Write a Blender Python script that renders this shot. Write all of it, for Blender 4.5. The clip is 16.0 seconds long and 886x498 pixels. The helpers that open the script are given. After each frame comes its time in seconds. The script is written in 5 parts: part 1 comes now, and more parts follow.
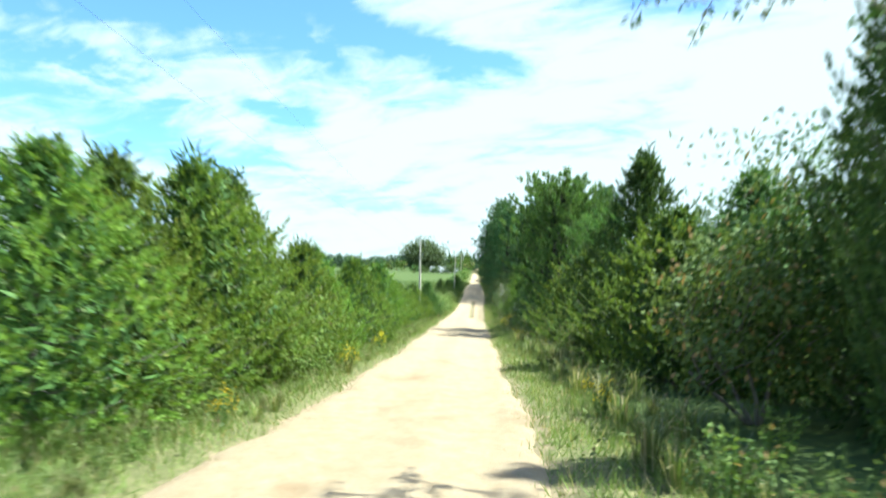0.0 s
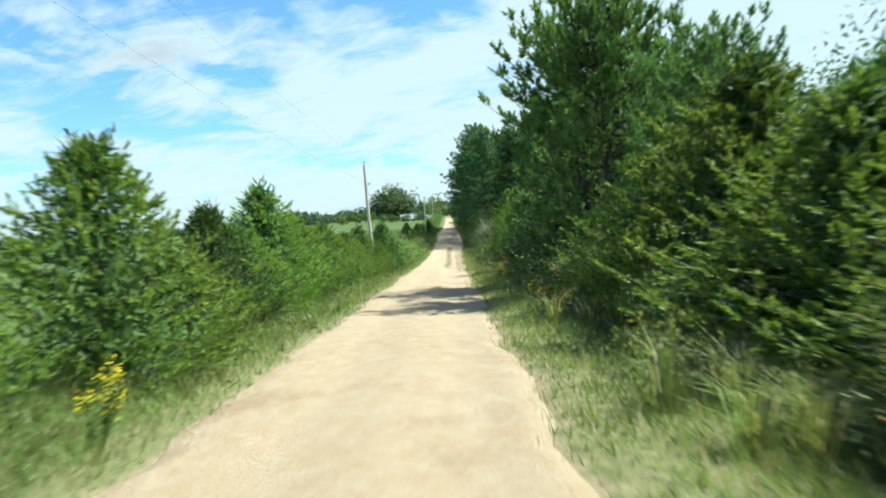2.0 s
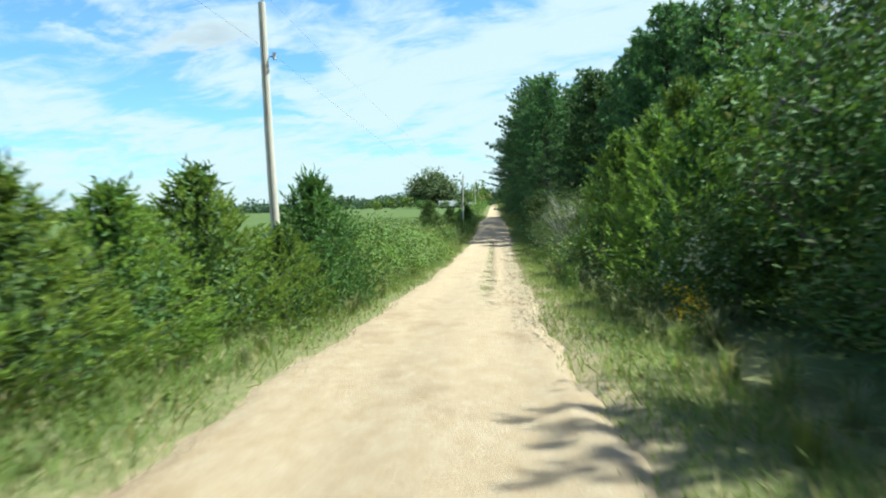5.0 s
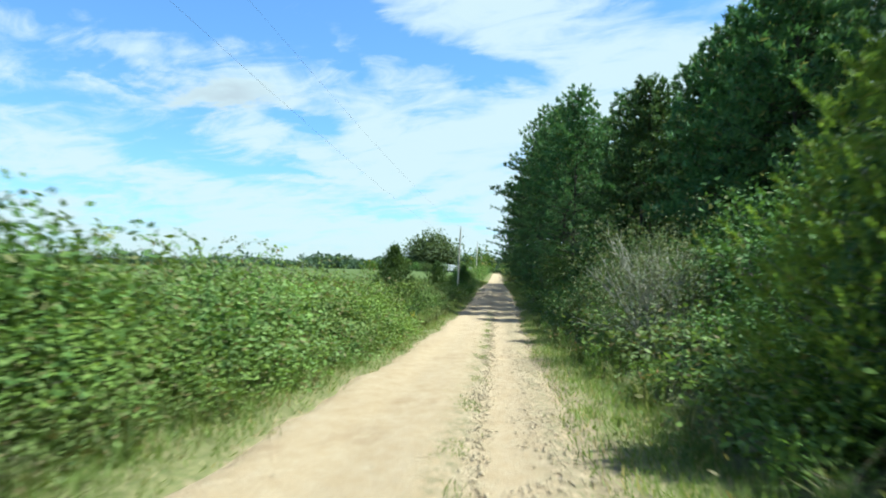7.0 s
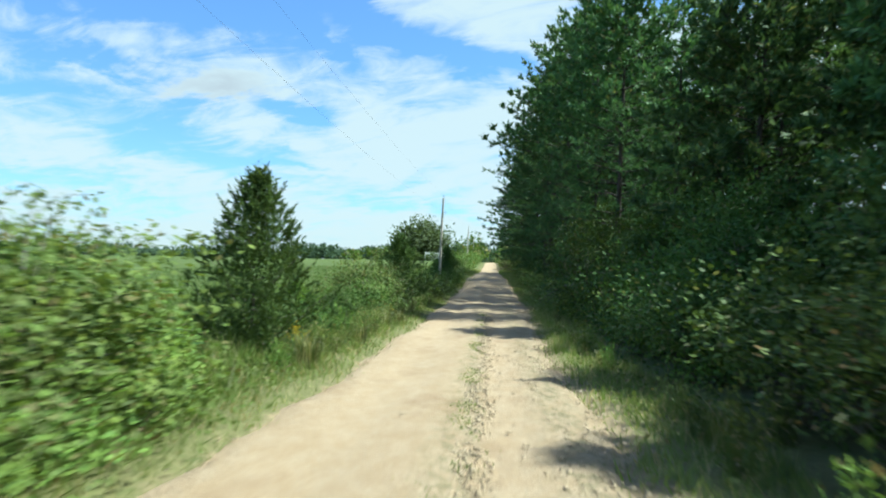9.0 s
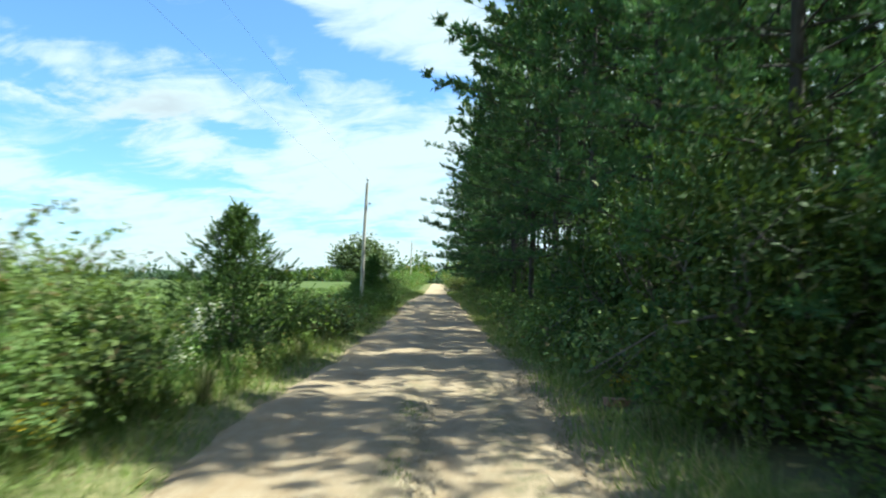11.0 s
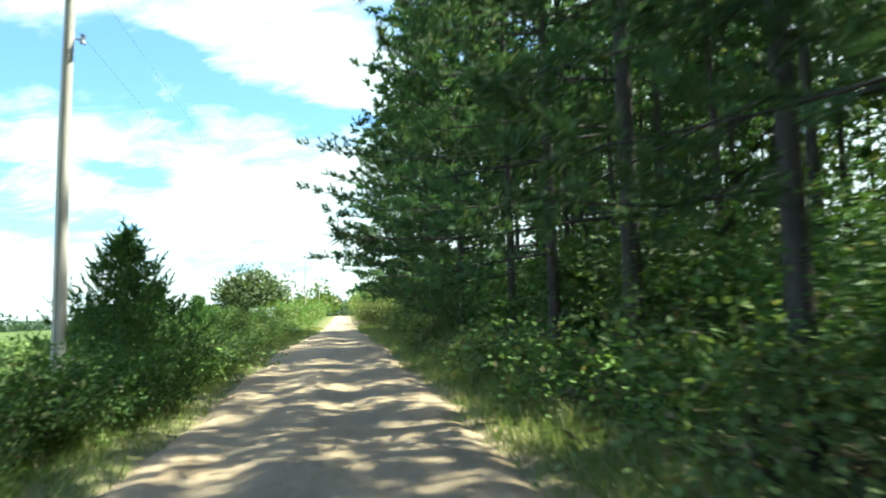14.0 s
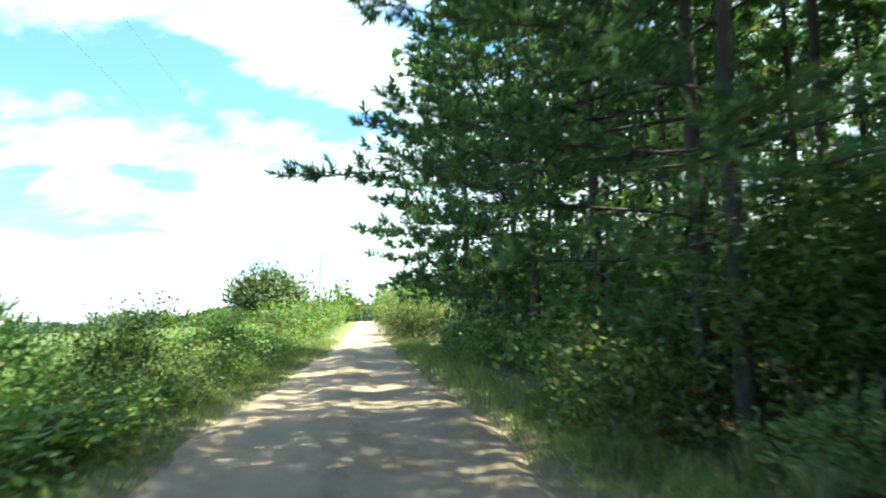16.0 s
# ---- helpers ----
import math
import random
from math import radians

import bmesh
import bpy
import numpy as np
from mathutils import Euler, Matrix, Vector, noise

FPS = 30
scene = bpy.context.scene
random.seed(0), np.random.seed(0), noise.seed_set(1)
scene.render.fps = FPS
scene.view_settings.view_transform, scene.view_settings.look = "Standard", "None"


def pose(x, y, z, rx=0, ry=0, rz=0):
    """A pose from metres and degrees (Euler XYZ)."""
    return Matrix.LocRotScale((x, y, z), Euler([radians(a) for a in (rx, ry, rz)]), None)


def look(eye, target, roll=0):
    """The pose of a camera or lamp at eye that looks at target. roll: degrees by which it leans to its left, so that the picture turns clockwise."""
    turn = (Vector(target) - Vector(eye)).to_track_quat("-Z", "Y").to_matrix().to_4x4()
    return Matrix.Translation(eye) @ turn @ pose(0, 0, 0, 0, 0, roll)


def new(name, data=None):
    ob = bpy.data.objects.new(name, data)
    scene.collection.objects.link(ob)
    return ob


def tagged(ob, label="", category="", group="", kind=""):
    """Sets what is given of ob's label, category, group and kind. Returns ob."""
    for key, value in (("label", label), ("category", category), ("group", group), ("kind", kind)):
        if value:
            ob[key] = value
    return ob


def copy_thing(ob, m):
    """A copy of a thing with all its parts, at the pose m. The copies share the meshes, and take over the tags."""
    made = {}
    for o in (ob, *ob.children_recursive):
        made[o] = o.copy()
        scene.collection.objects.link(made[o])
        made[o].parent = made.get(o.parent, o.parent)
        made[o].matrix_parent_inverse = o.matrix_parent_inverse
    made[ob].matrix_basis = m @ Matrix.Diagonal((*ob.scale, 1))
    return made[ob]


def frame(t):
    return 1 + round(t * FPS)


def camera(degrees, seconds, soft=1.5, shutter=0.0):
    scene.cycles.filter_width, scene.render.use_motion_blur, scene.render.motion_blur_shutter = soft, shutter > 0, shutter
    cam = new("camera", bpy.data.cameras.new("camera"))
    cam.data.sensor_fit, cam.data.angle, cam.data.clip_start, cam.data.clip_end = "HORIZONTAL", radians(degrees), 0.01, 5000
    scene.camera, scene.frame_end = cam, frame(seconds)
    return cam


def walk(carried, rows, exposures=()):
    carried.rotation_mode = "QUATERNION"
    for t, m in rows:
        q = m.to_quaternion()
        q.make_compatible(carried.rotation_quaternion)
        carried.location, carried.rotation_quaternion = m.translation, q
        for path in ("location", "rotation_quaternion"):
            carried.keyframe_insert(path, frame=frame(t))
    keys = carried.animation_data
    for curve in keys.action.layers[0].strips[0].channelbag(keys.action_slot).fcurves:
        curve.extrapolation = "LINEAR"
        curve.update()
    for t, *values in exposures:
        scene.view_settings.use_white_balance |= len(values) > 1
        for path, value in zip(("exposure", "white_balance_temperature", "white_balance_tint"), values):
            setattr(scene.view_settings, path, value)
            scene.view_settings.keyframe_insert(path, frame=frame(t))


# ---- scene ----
cam = camera(64.5, 16.0, soft=2.0, shutter=0.38)
PATH = [
    (0.0, pose(-0.015, -0.000, 6.194, 91.13, -1.94, 2.69)),
    (0.5, pose(0.052, 4.487, 5.865, 84.94, -0.71, 2.26)),
    (1.0, pose(0.044, 8.987, 5.552, 83.97, -0.59, 1.30)),
    (1.5, pose(0.060, 13.591, 5.245, 82.61, -0.26, 0.81)),
    (2.0, pose(0.068, 18.298, 4.971, 86.92, 3.47, 0.50)),
    (2.5, pose(-0.027, 23.080, 4.725, 86.72, 1.54, 0.69)),
    (3.0, pose(-0.065, 27.813, 4.507, 87.73, 0.43, -0.64)),
    (5.5, pose(-0.069, 51.163, 3.469, 86.20, 1.68, 5.75)),
    (6.0, pose(0.012, 55.882, 3.248, 88.99, 2.13, 6.75)),
    (6.5, pose(0.001, 60.682, 3.011, 91.62, -0.04, 4.34)),
    (7.0, pose(0.003, 65.482, 2.768, 91.76, -2.46, 4.42)),
    (7.5, pose(-0.054, 70.235, 2.548, 91.46, -2.19, 4.70)),
    (8.0, pose(-0.083, 74.973, 2.388, 90.16, -1.52, 4.90)),
    (10.5, pose(-0.088, 98.675, 1.795, 92.99, -4.14, 1.81)),
    (11.0, pose(-0.046, 103.389, 1.724, 93.15, -2.03, -0.46)),
    (11.5, pose(-0.061, 108.059, 1.660, 94.73, -1.96, -3.15)),
    (12.0, pose(-0.026, 112.734, 1.649, 94.63, -0.95, -5.51)),
    (12.5, pose(-0.023, 117.404, 1.676, 95.22, 0.34, -6.74)),
    (13.0, pose(0.021, 122.062, 1.683, 94.76, 1.06, -7.28)),
    (13.5, pose(0.056, 126.690, 1.673, 95.21, 0.63, -8.01)),
    (14.0, pose(0.038, 131.256, 1.689, 95.59, 1.68, -8.07)),
    (14.5, pose(0.017, 135.782, 1.725, 95.33, 2.51, -5.91)),
    (15.0, pose(0.011, 140.267, 1.804, 95.49, 1.34, -5.76)),
    (15.5, pose(0.021, 144.739, 1.932, 95.39, 1.36, -5.93)),
    (16.0, pose(-0.104, 149.175, 2.069, 95.98, 1.13, -6.31)),
]
walk(cam, PATH, [(0.0, 1.665, 5600, -9), (0.6, 1.315, 5600, -9), (2.0, 1.265, 5600, -9), (3.0, 1.115, 5570, -9), (5.5, 1.265, 5600, -9), (8.2, 1.165, 5570, -9), (10.4, 1.265, 5570, -9), (11.0, 1.42, 5800, -9), (11.6, 1.8, 6130, -10), (12.3, 2.06, 6130, -10), (13.5, 2.12, 6130, -10), (14.5, 1.93, 6080, -10), (15.2, 2.03, 6080, -10), (16.0, 2.2, 6110, -10)])

# ---- sky and sun ----
SUN_DIR = Vector((0.505, 0.09, 0.845)).normalized()      # towards the sun
# openings in the cloud: bearing, height, half width, half height, slope, depth
GAPS = [(-33.0, 19.3, 12.0, 2.6, 0.04, 0.66), (-13.0, 18.9, 5.0, 1.5, 0.35, 0.5), (-15.2, 16.4, 2.6, 0.7, 0.35, 0.32), (-2.1, 16.5, 6.0, 1.0, 0.2, 0.4), (-25.5, 9.0, 5.0, 2.3, 0.1, 0.28),
        (-35.0, 4.9, 5.0, 0.9, 0.0, 0.24), (-7.4, 4.9, 9.0, 0.9, 0.0, 0.26), (-17.2, 11.7, 3.0, 0.8, 0.1, 0.32), (-30.6, 13.4, 5.0, 0.6, 0.1, 0.26), (-15.4, 7.3, 3.5, 0.5, 0.2, 0.24), (9.0, 23.0, 9.0, 2.0, 0.3, 0.3)]
world = bpy.data.worlds.new("summer_sky")
scene.world = world
world.use_nodes = True
wn, wl = world.node_tree.nodes, world.node_tree.links
wn.clear()


def wmath(op, a, b=None, c=None, clamp=False):
    n = wn.new("ShaderNodeMath")
    n.operation, n.use_clamp = op, clamp
    for i, v in enumerate((a, b, c)):
        if v is None:
            continue
        if isinstance(v, (int, float)):
            n.inputs[i].default_value = v
        else:
            wl.new(v, n.inputs[i])
    return n.outputs[0]


sky = wn.new("ShaderNodeTexSky")
sky.sky_type = "NISHITA"
sky.sun_disc = False
sky.sun_elevation = math.asin(SUN_DIR.z)
sky.sun_rotation = math.atan2(SUN_DIR.x, SUN_DIR.y)
sky.air_density, sky.dust_density, sky.ozone_density = 1.0, 0.6, 2.2
coord = wn.new("ShaderNodeTexCoord")
split = wn.new("ShaderNodeSeparateXYZ")
wl.new(coord.outputs["Generated"], split.inputs[0])
DEG = 57.29578
azimuth = wmath("MULTIPLY", wmath("ARCTAN2", split.outputs[0], split.outputs[1]), DEG)
height = wmath("MULTIPLY", wmath("ARCSINE", split.outputs[2]), DEG)
up = wmath("ADD", wmath("MAXIMUM", split.outputs[2], 0.0), 0.16)
cu = wmath("DIVIDE", split.outputs[0], up)
cv = wmath("DIVIDE", split.outputs[1], up)


def cloud_layer(su, sv, shear, scale, detail, rough, distortion, offset):
    comb = wn.new("ShaderNodeCombineXYZ")
    wl.new(wmath("MULTIPLY_ADD", cv, shear, wmath("MULTIPLY", cu, su)), comb.inputs[0])
    wl.new(wmath("MULTIPLY", cv, sv), comb.inputs[1])
    comb.inputs[2].default_value = offset
    n = wn.new("ShaderNodeTexNoise")
    wl.new(comb.outputs[0], n.inputs["Vector"])
    n.inputs["Scale"].default_value, n.inputs["Detail"].default_value = scale, detail
    n.inputs["Roughness"].default_value, n.inputs["Distortion"].default_value = rough, distortion
    return n.outputs["Fac"]


broad = cloud_layer(0.9, 0.75, 0.35, 1.5, 8, 0.58, 0.6, 3.4)
wisps = cloud_layer(0.9, 1.1, 0.6, 4.2, 6, 0.62, 1.0, 8.1)
warp = cloud_layer(1.0, 1.0, 0.3, 2.6, 5, 0.6, 0.4, 12.7)
az = wmath("MULTIPLY_ADD", wmath("SUBTRACT", broad, 0.5), 14.0, azimuth)
el = wmath("MULTIPLY_ADD", wmath("SUBTRACT", warp, 0.5), 7.0, height)


def gap(a0, e0, wide, tall, slope):
    """A soft-edged opening in the cloud sheet (degrees)."""
    da, de = wmath("SUBTRACT", az, a0), wmath("SUBTRACT", el, e0)
    across = wmath("MULTIPLY_ADD", da, slope, de)
    q = wmath("ADD", wmath("POWER", wmath("DIVIDE", da, wide), 2.0), wmath("POWER", wmath("DIVIDE", across, tall), 2.0))
    return wmath("EXPONENT", wmath("MULTIPLY", q, -1.0))


# thin high cloud: a streaky sheet with blue openings, thicker to the right and low down
cover = wmath("ADD", 0.55, wmath("MULTIPLY_ADD", wmath("SUBTRACT", wisps, 0.5), 0.7, wmath("MULTIPLY", wmath("SUBTRACT", broad, 0.5), 1.0)))
cover = wmath("ADD", cover, wmath("MULTIPLY", split.outputs[0], 0.25))
for a0, e0, wide, tall, slope, depth in GAPS:
    cover = wmath("MULTIPLY_ADD", gap(a0, e0, wide, tall, slope), -depth, cover)
cover = wmath("MULTIPLY_ADD", gap(-22.6, 12.4, 4.2, 1.0, 0.0), 0.45, cover)
cover = wmath("MULTIPLY_ADD", wmath("SUBTRACT", wmath("MINIMUM", height, 60.0), 9.0), -0.006, cover)
ramp = wn.new("ShaderNodeMapRange")
ramp.interpolation_type = "SMOOTHSTEP"
wl.new(cover, ramp.inputs["Value"])
ramp.inputs["From Min"].default_value, ramp.inputs["From Max"].default_value = 0.18, 0.56
cloud_mix = wn.new("ShaderNodeMix")
cloud_mix.data_type = "RGBA"
wl.new(wmath("MULTIPLY_ADD", ramp.outputs[0], 0.88, 0.05), cloud_mix.inputs["Factor"])
sky_gain = wn.new("ShaderNodeMix")
sky_gain.data_type, sky_gain.blend_type = "RGBA", "MULTIPLY"
sky_gain.inputs["Factor"].default_value = 1.0
wl.new(sky.outputs[0], sky_gain.inputs["A"])
sky_gain.inputs["B"].default_value = (0.95, 1.2, 1.55, 1)
wl.new(sky_gain.outputs["Result"], cloud_mix.inputs["A"])
grey_cloud = wn.new("ShaderNodeMix")
grey_cloud.data_type = "RGBA"
wl.new(wmath("MULTIPLY", gap(-22.6, 12.4, 4.2, 1.0, 0.0), 0.8), grey_cloud.inputs["Factor"])
grey_cloud.inputs["A"].default_value, grey_cloud.inputs["B"].default_value = (6.1, 6.35, 6.4, 1), (4.7, 4.6, 4.75, 1)
wl.new(grey_cloud.outputs["Result"], cloud_mix.inputs["B"])
background = wn.new("ShaderNodeBackground")
wl.new(cloud_mix.outputs["Result"], background.inputs["Color"])
background.inputs["Strength"].default_value = 0.0615
world_out = wn.new("ShaderNodeOutputWorld")
wl.new(background.outputs[0], world_out.inputs[0])

sun_data = bpy.data.lights.new("sun", "SUN")
sun_data.energy, sun_data.angle, sun_data.color = 5.0, radians(0.9), (1.0, 0.95, 0.86)
sun = new("sun", sun_data)
sun.matrix_world = look(SUN_DIR * 100 + Vector((0, 80, 0)), (0, 80, 0))


# ---- materials ----
def material(name, rough=0.8, spec=0.3):
    m = bpy.data.materials.new(name)
    m.use_nodes = True
    b = m.node_tree.nodes["Principled BSDF"]
    b.inputs["Roughness"].default_value = rough
    b.inputs["Specular IOR Level"].default_value = spec
    return m, m.node_tree.nodes, m.node_tree.links, b


def mix_rgb(nodes, links, fac, a, b, blend="MIX"):
    n = nodes.new("ShaderNodeMix")
    n.data_type, n.blend_type = "RGBA", blend
    for sock, v in (("Factor", fac), ("A", a), ("B", b)):
        s = n.inputs[sock]
        if isinstance(v, tuple):
            s.default_value = (*v, 1) if len(v) == 3 else v
        elif isinstance(v, (int, float)):
            s.default_value = v
        else:
            links.new(v, s)
    return n.outputs["Result"]


def noise_fac(nodes, links, scale, detail=4, rough=0.55, lo=0.35, hi=0.65, coords="Object", stretch=None, distortion=0.0):
    tc = nodes.new("ShaderNodeTexCoord")
    vec = tc.outputs[coords]
    if stretch:
        mp = nodes.new("ShaderNodeMapping")
        mp.inputs["Scale"].default_value = stretch
        links.new(vec, mp.inputs[0])
        vec = mp.outputs[0]
    n = nodes.new("ShaderNodeTexNoise")
    n.inputs["Scale"].default_value, n.inputs["Detail"].default_value = scale, detail
    n.inputs["Roughness"].default_value, n.inputs["Distortion"].default_value = rough, distortion
    links.new(vec, n.inputs["Vector"])
    r = nodes.new("ShaderNodeMapRange")
    r.inputs["From Min"].default_value, r.inputs["From Max"].default_value = lo, hi
    links.new(n.outputs["Fac"], r.inputs["Value"])
    return r.outputs[0]


def bump(nodes, links, b, height, strength, distance):
    n = nodes.new("ShaderNodeBump")
    n.inputs["Strength"].default_value, n.inputs["Distance"].default_value = strength, distance
    links.new(height, n.inputs["Height"])
    links.new(n.outputs[0], b.inputs["Normal"])


def foliage(name, dark, light, odd=None, odd_share=0.0, through_light=0.35, rough=0.6, patch=0.9):
    """Leaves: colour from leaf to leaf, from patch to patch and from plant to plant, with light passing through."""
    m, nodes, links, b = material(name, rough, 0.14)
    geo = nodes.new("ShaderNodeNewGeometry")
    info = nodes.new("ShaderNodeObjectInfo")
    isl = geo.outputs["Random Per Island"]
    tone = mix_rgb(nodes, links, 0.3, noise_fac(nodes, links, 3.6, 3, 0.6, 0.34, 0.66), isl)
    col = mix_rgb(nodes, links, tone, dark, light)
    col = mix_rgb(nodes, links, noise_fac(nodes, links, patch, 2, 0.5, 0.35, 0.75), col, tuple(0.6 * x + 0.25 * y for x, y in zip(dark, light)), "MIX")
    hsv = nodes.new("ShaderNodeHueSaturation")
    mr = nodes.new("ShaderNodeMapRange")
    mr.inputs["To Min"].default_value, mr.inputs["To Max"].default_value = 0.76, 1.24
    links.new(info.outputs["Random"], mr.inputs["Value"])
    links.new(mr.outputs[0], hsv.inputs["Value"])
    mh = nodes.new("ShaderNodeMapRange")
    mh.inputs["To Min"].default_value, mh.inputs["To Max"].default_value = 0.485, 0.515
    links.new(info.outputs["Random"], mh.inputs["Value"])
    links.new(mh.outputs[0], hsv.inputs["Hue"])
    links.new(col, hsv.inputs["Color"])
    col = hsv.outputs[0]
    if odd:
        gt = nodes.new("ShaderNodeMath")
        gt.operation = "GREATER_THAN"
        mul = nodes.new("ShaderNodeMath")
        mul.operation = "FRACT"
        m7 = nodes.new("ShaderNodeMath")
        m7.operation, m7.inputs[1].default_value = "MULTIPLY", 17.3
        links.new(isl, m7.inputs[0])
        links.new(m7.outputs[0], mul.inputs[0])
        links.new(mul.outputs[0], gt.inputs[0])
        gt.inputs[1].default_value = 1 - odd_share
        col = mix_rgb(nodes, links, gt.outputs[0], col, odd)
    links.new(col, b.inputs["Base Color"])
    tr = nodes.new("ShaderNodeBsdfTranslucent")
    links.new(mix_rgb(nodes, links, 1.0, col, (1.2, 1.2, 0.65), "MULTIPLY"), tr.inputs["Color"])
    ms = nodes.new("ShaderNodeMixShader")
    ms.inputs[0].default_value = through_light
    links.new(b.outputs[0], ms.inputs[1])
    links.new(tr.outputs[0], ms.inputs[2])
    links.new(ms.outputs[0], nodes["Material Output"].inputs[0])
    return m


def bark(name, dark, light, scale=9.0):
    m, nodes, links, b = material(name, 0.9, 0.2)
    f = noise_fac(nodes, links, scale, 6, 0.6, 0.35, 0.65, stretch=(1, 1, 0.22))
    col = mix_rgb(nodes, links, f, dark, light)
    col = mix_rgb(nodes, links, noise_fac(nodes, links, 0.8, 3, 0.5, 0.4, 0.7), col, tuple(x * 0.7 for x in light))
    links.new(col, b.inputs["Base Color"])
    bump(nodes, links, b, f, 0.8, 0.02)
    return m


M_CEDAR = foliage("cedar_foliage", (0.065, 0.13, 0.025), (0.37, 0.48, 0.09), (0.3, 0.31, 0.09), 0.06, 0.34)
# darker copy of the cedar greens, with shade put into the leaf colour
M_CEDAR_SHADED = foliage("shaded_cedar_foliage", (0.028, 0.065, 0.022), (0.17, 0.265, 0.068), (0.14, 0.18, 0.06), 0.06, 0.24)
M_PINE = foliage("pine_needles", (0.034, 0.082, 0.038), (0.17, 0.275, 0.1), (0.18, 0.19, 0.08), 0.06, 0.26)
M_PINE_YOUNG = foliage("young_pine_needles", (0.042, 0.1, 0.034), (0.28, 0.42, 0.11), (0.2, 0.22, 0.09), 0.05, 0.3)
M_LEAF = foliage("broad_leaves", (0.024, 0.054, 0.015), (0.165, 0.25, 0.056), (0.2, 0.2, 0.09), 0.05, 0.21)
M_LEAF_BROWN = foliage("turning_leaves", (0.06, 0.1, 0.03), (0.27, 0.33, 0.1), (0.3, 0.2, 0.085), 0.1, 0.3)
M_BRAMBLE = foliage("bramble_leaves", (0.055, 0.11, 0.024), (0.31, 0.41, 0.09), (0.17, 0.16, 0.06), 0.08, 0.3)
M_BRAMBLE_OLIVE = foliage("olive_bramble_leaves", (0.055, 0.095, 0.03), (0.29, 0.36, 0.11), (0.17, 0.14, 0.065), 0.1, 0.3)
M_GREY_LEAF = foliage("dry_grey_leaves", (0.1, 0.115, 0.05), (0.28, 0.29, 0.14), (0.1, 0.16, 0.05), 0.3, 0.24)
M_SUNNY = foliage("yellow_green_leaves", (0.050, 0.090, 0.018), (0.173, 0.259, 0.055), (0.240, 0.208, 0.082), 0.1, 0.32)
# far greens, flatter and bluer: distance haze, and sun on the first, in the colour
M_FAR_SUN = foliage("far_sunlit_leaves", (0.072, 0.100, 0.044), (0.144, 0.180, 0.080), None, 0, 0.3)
M_FAR = foliage("far_hazy_foliage", (0.048, 0.080, 0.051), (0.104, 0.148, 0.087), None, 0, 0.3)
M_GRASS = foliage("verge_grass", (0.105, 0.15, 0.038), (0.3, 0.345, 0.105), (0.42, 0.35, 0.2), 0.18, 0.36, 0.6, 0.35)
M_FIELD_GRASS = foliage("meadow_grass", (0.06, 0.105, 0.022), (0.15, 0.21, 0.055), (0.204, 0.204, 0.109), 0.08, 0.4, 0.6, 0.2)
M_YELLOW = foliage("yellow_petals", (0.637, 0.442, 0.017), (0.765, 0.578, 0.034), None, 0, 0.3)
M_WHITE_PETAL = foliage("cream_petals", (0.391, 0.408, 0.289), (0.561, 0.561, 0.425), None, 0, 0.3)
M_TALL_GRASS = foliage("long_grass", (0.075, 0.105, 0.034), (0.21, 0.23, 0.09), (0.36, 0.32, 0.19), 0.15, 0.34, 0.6, 0.5)
# dead twigs, coloured darker than dry wood to hold the crown's inner shade
M_INNER_SHADE = foliage("shade_dark_inner_twigs", (0.016, 0.024, 0.011), (0.042, 0.048, 0.024), None, 0, 0.08)
M_BARK = bark("pine_bark", (0.028, 0.024, 0.022), (0.095, 0.08, 0.068))
M_BARK_GREY = bark("grey_bark", (0.08, 0.068, 0.055), (0.24, 0.21, 0.18))
M_TWIG_GREY = bark("weathered_twigs", (0.22, 0.205, 0.16), (0.44, 0.42, 0.34))


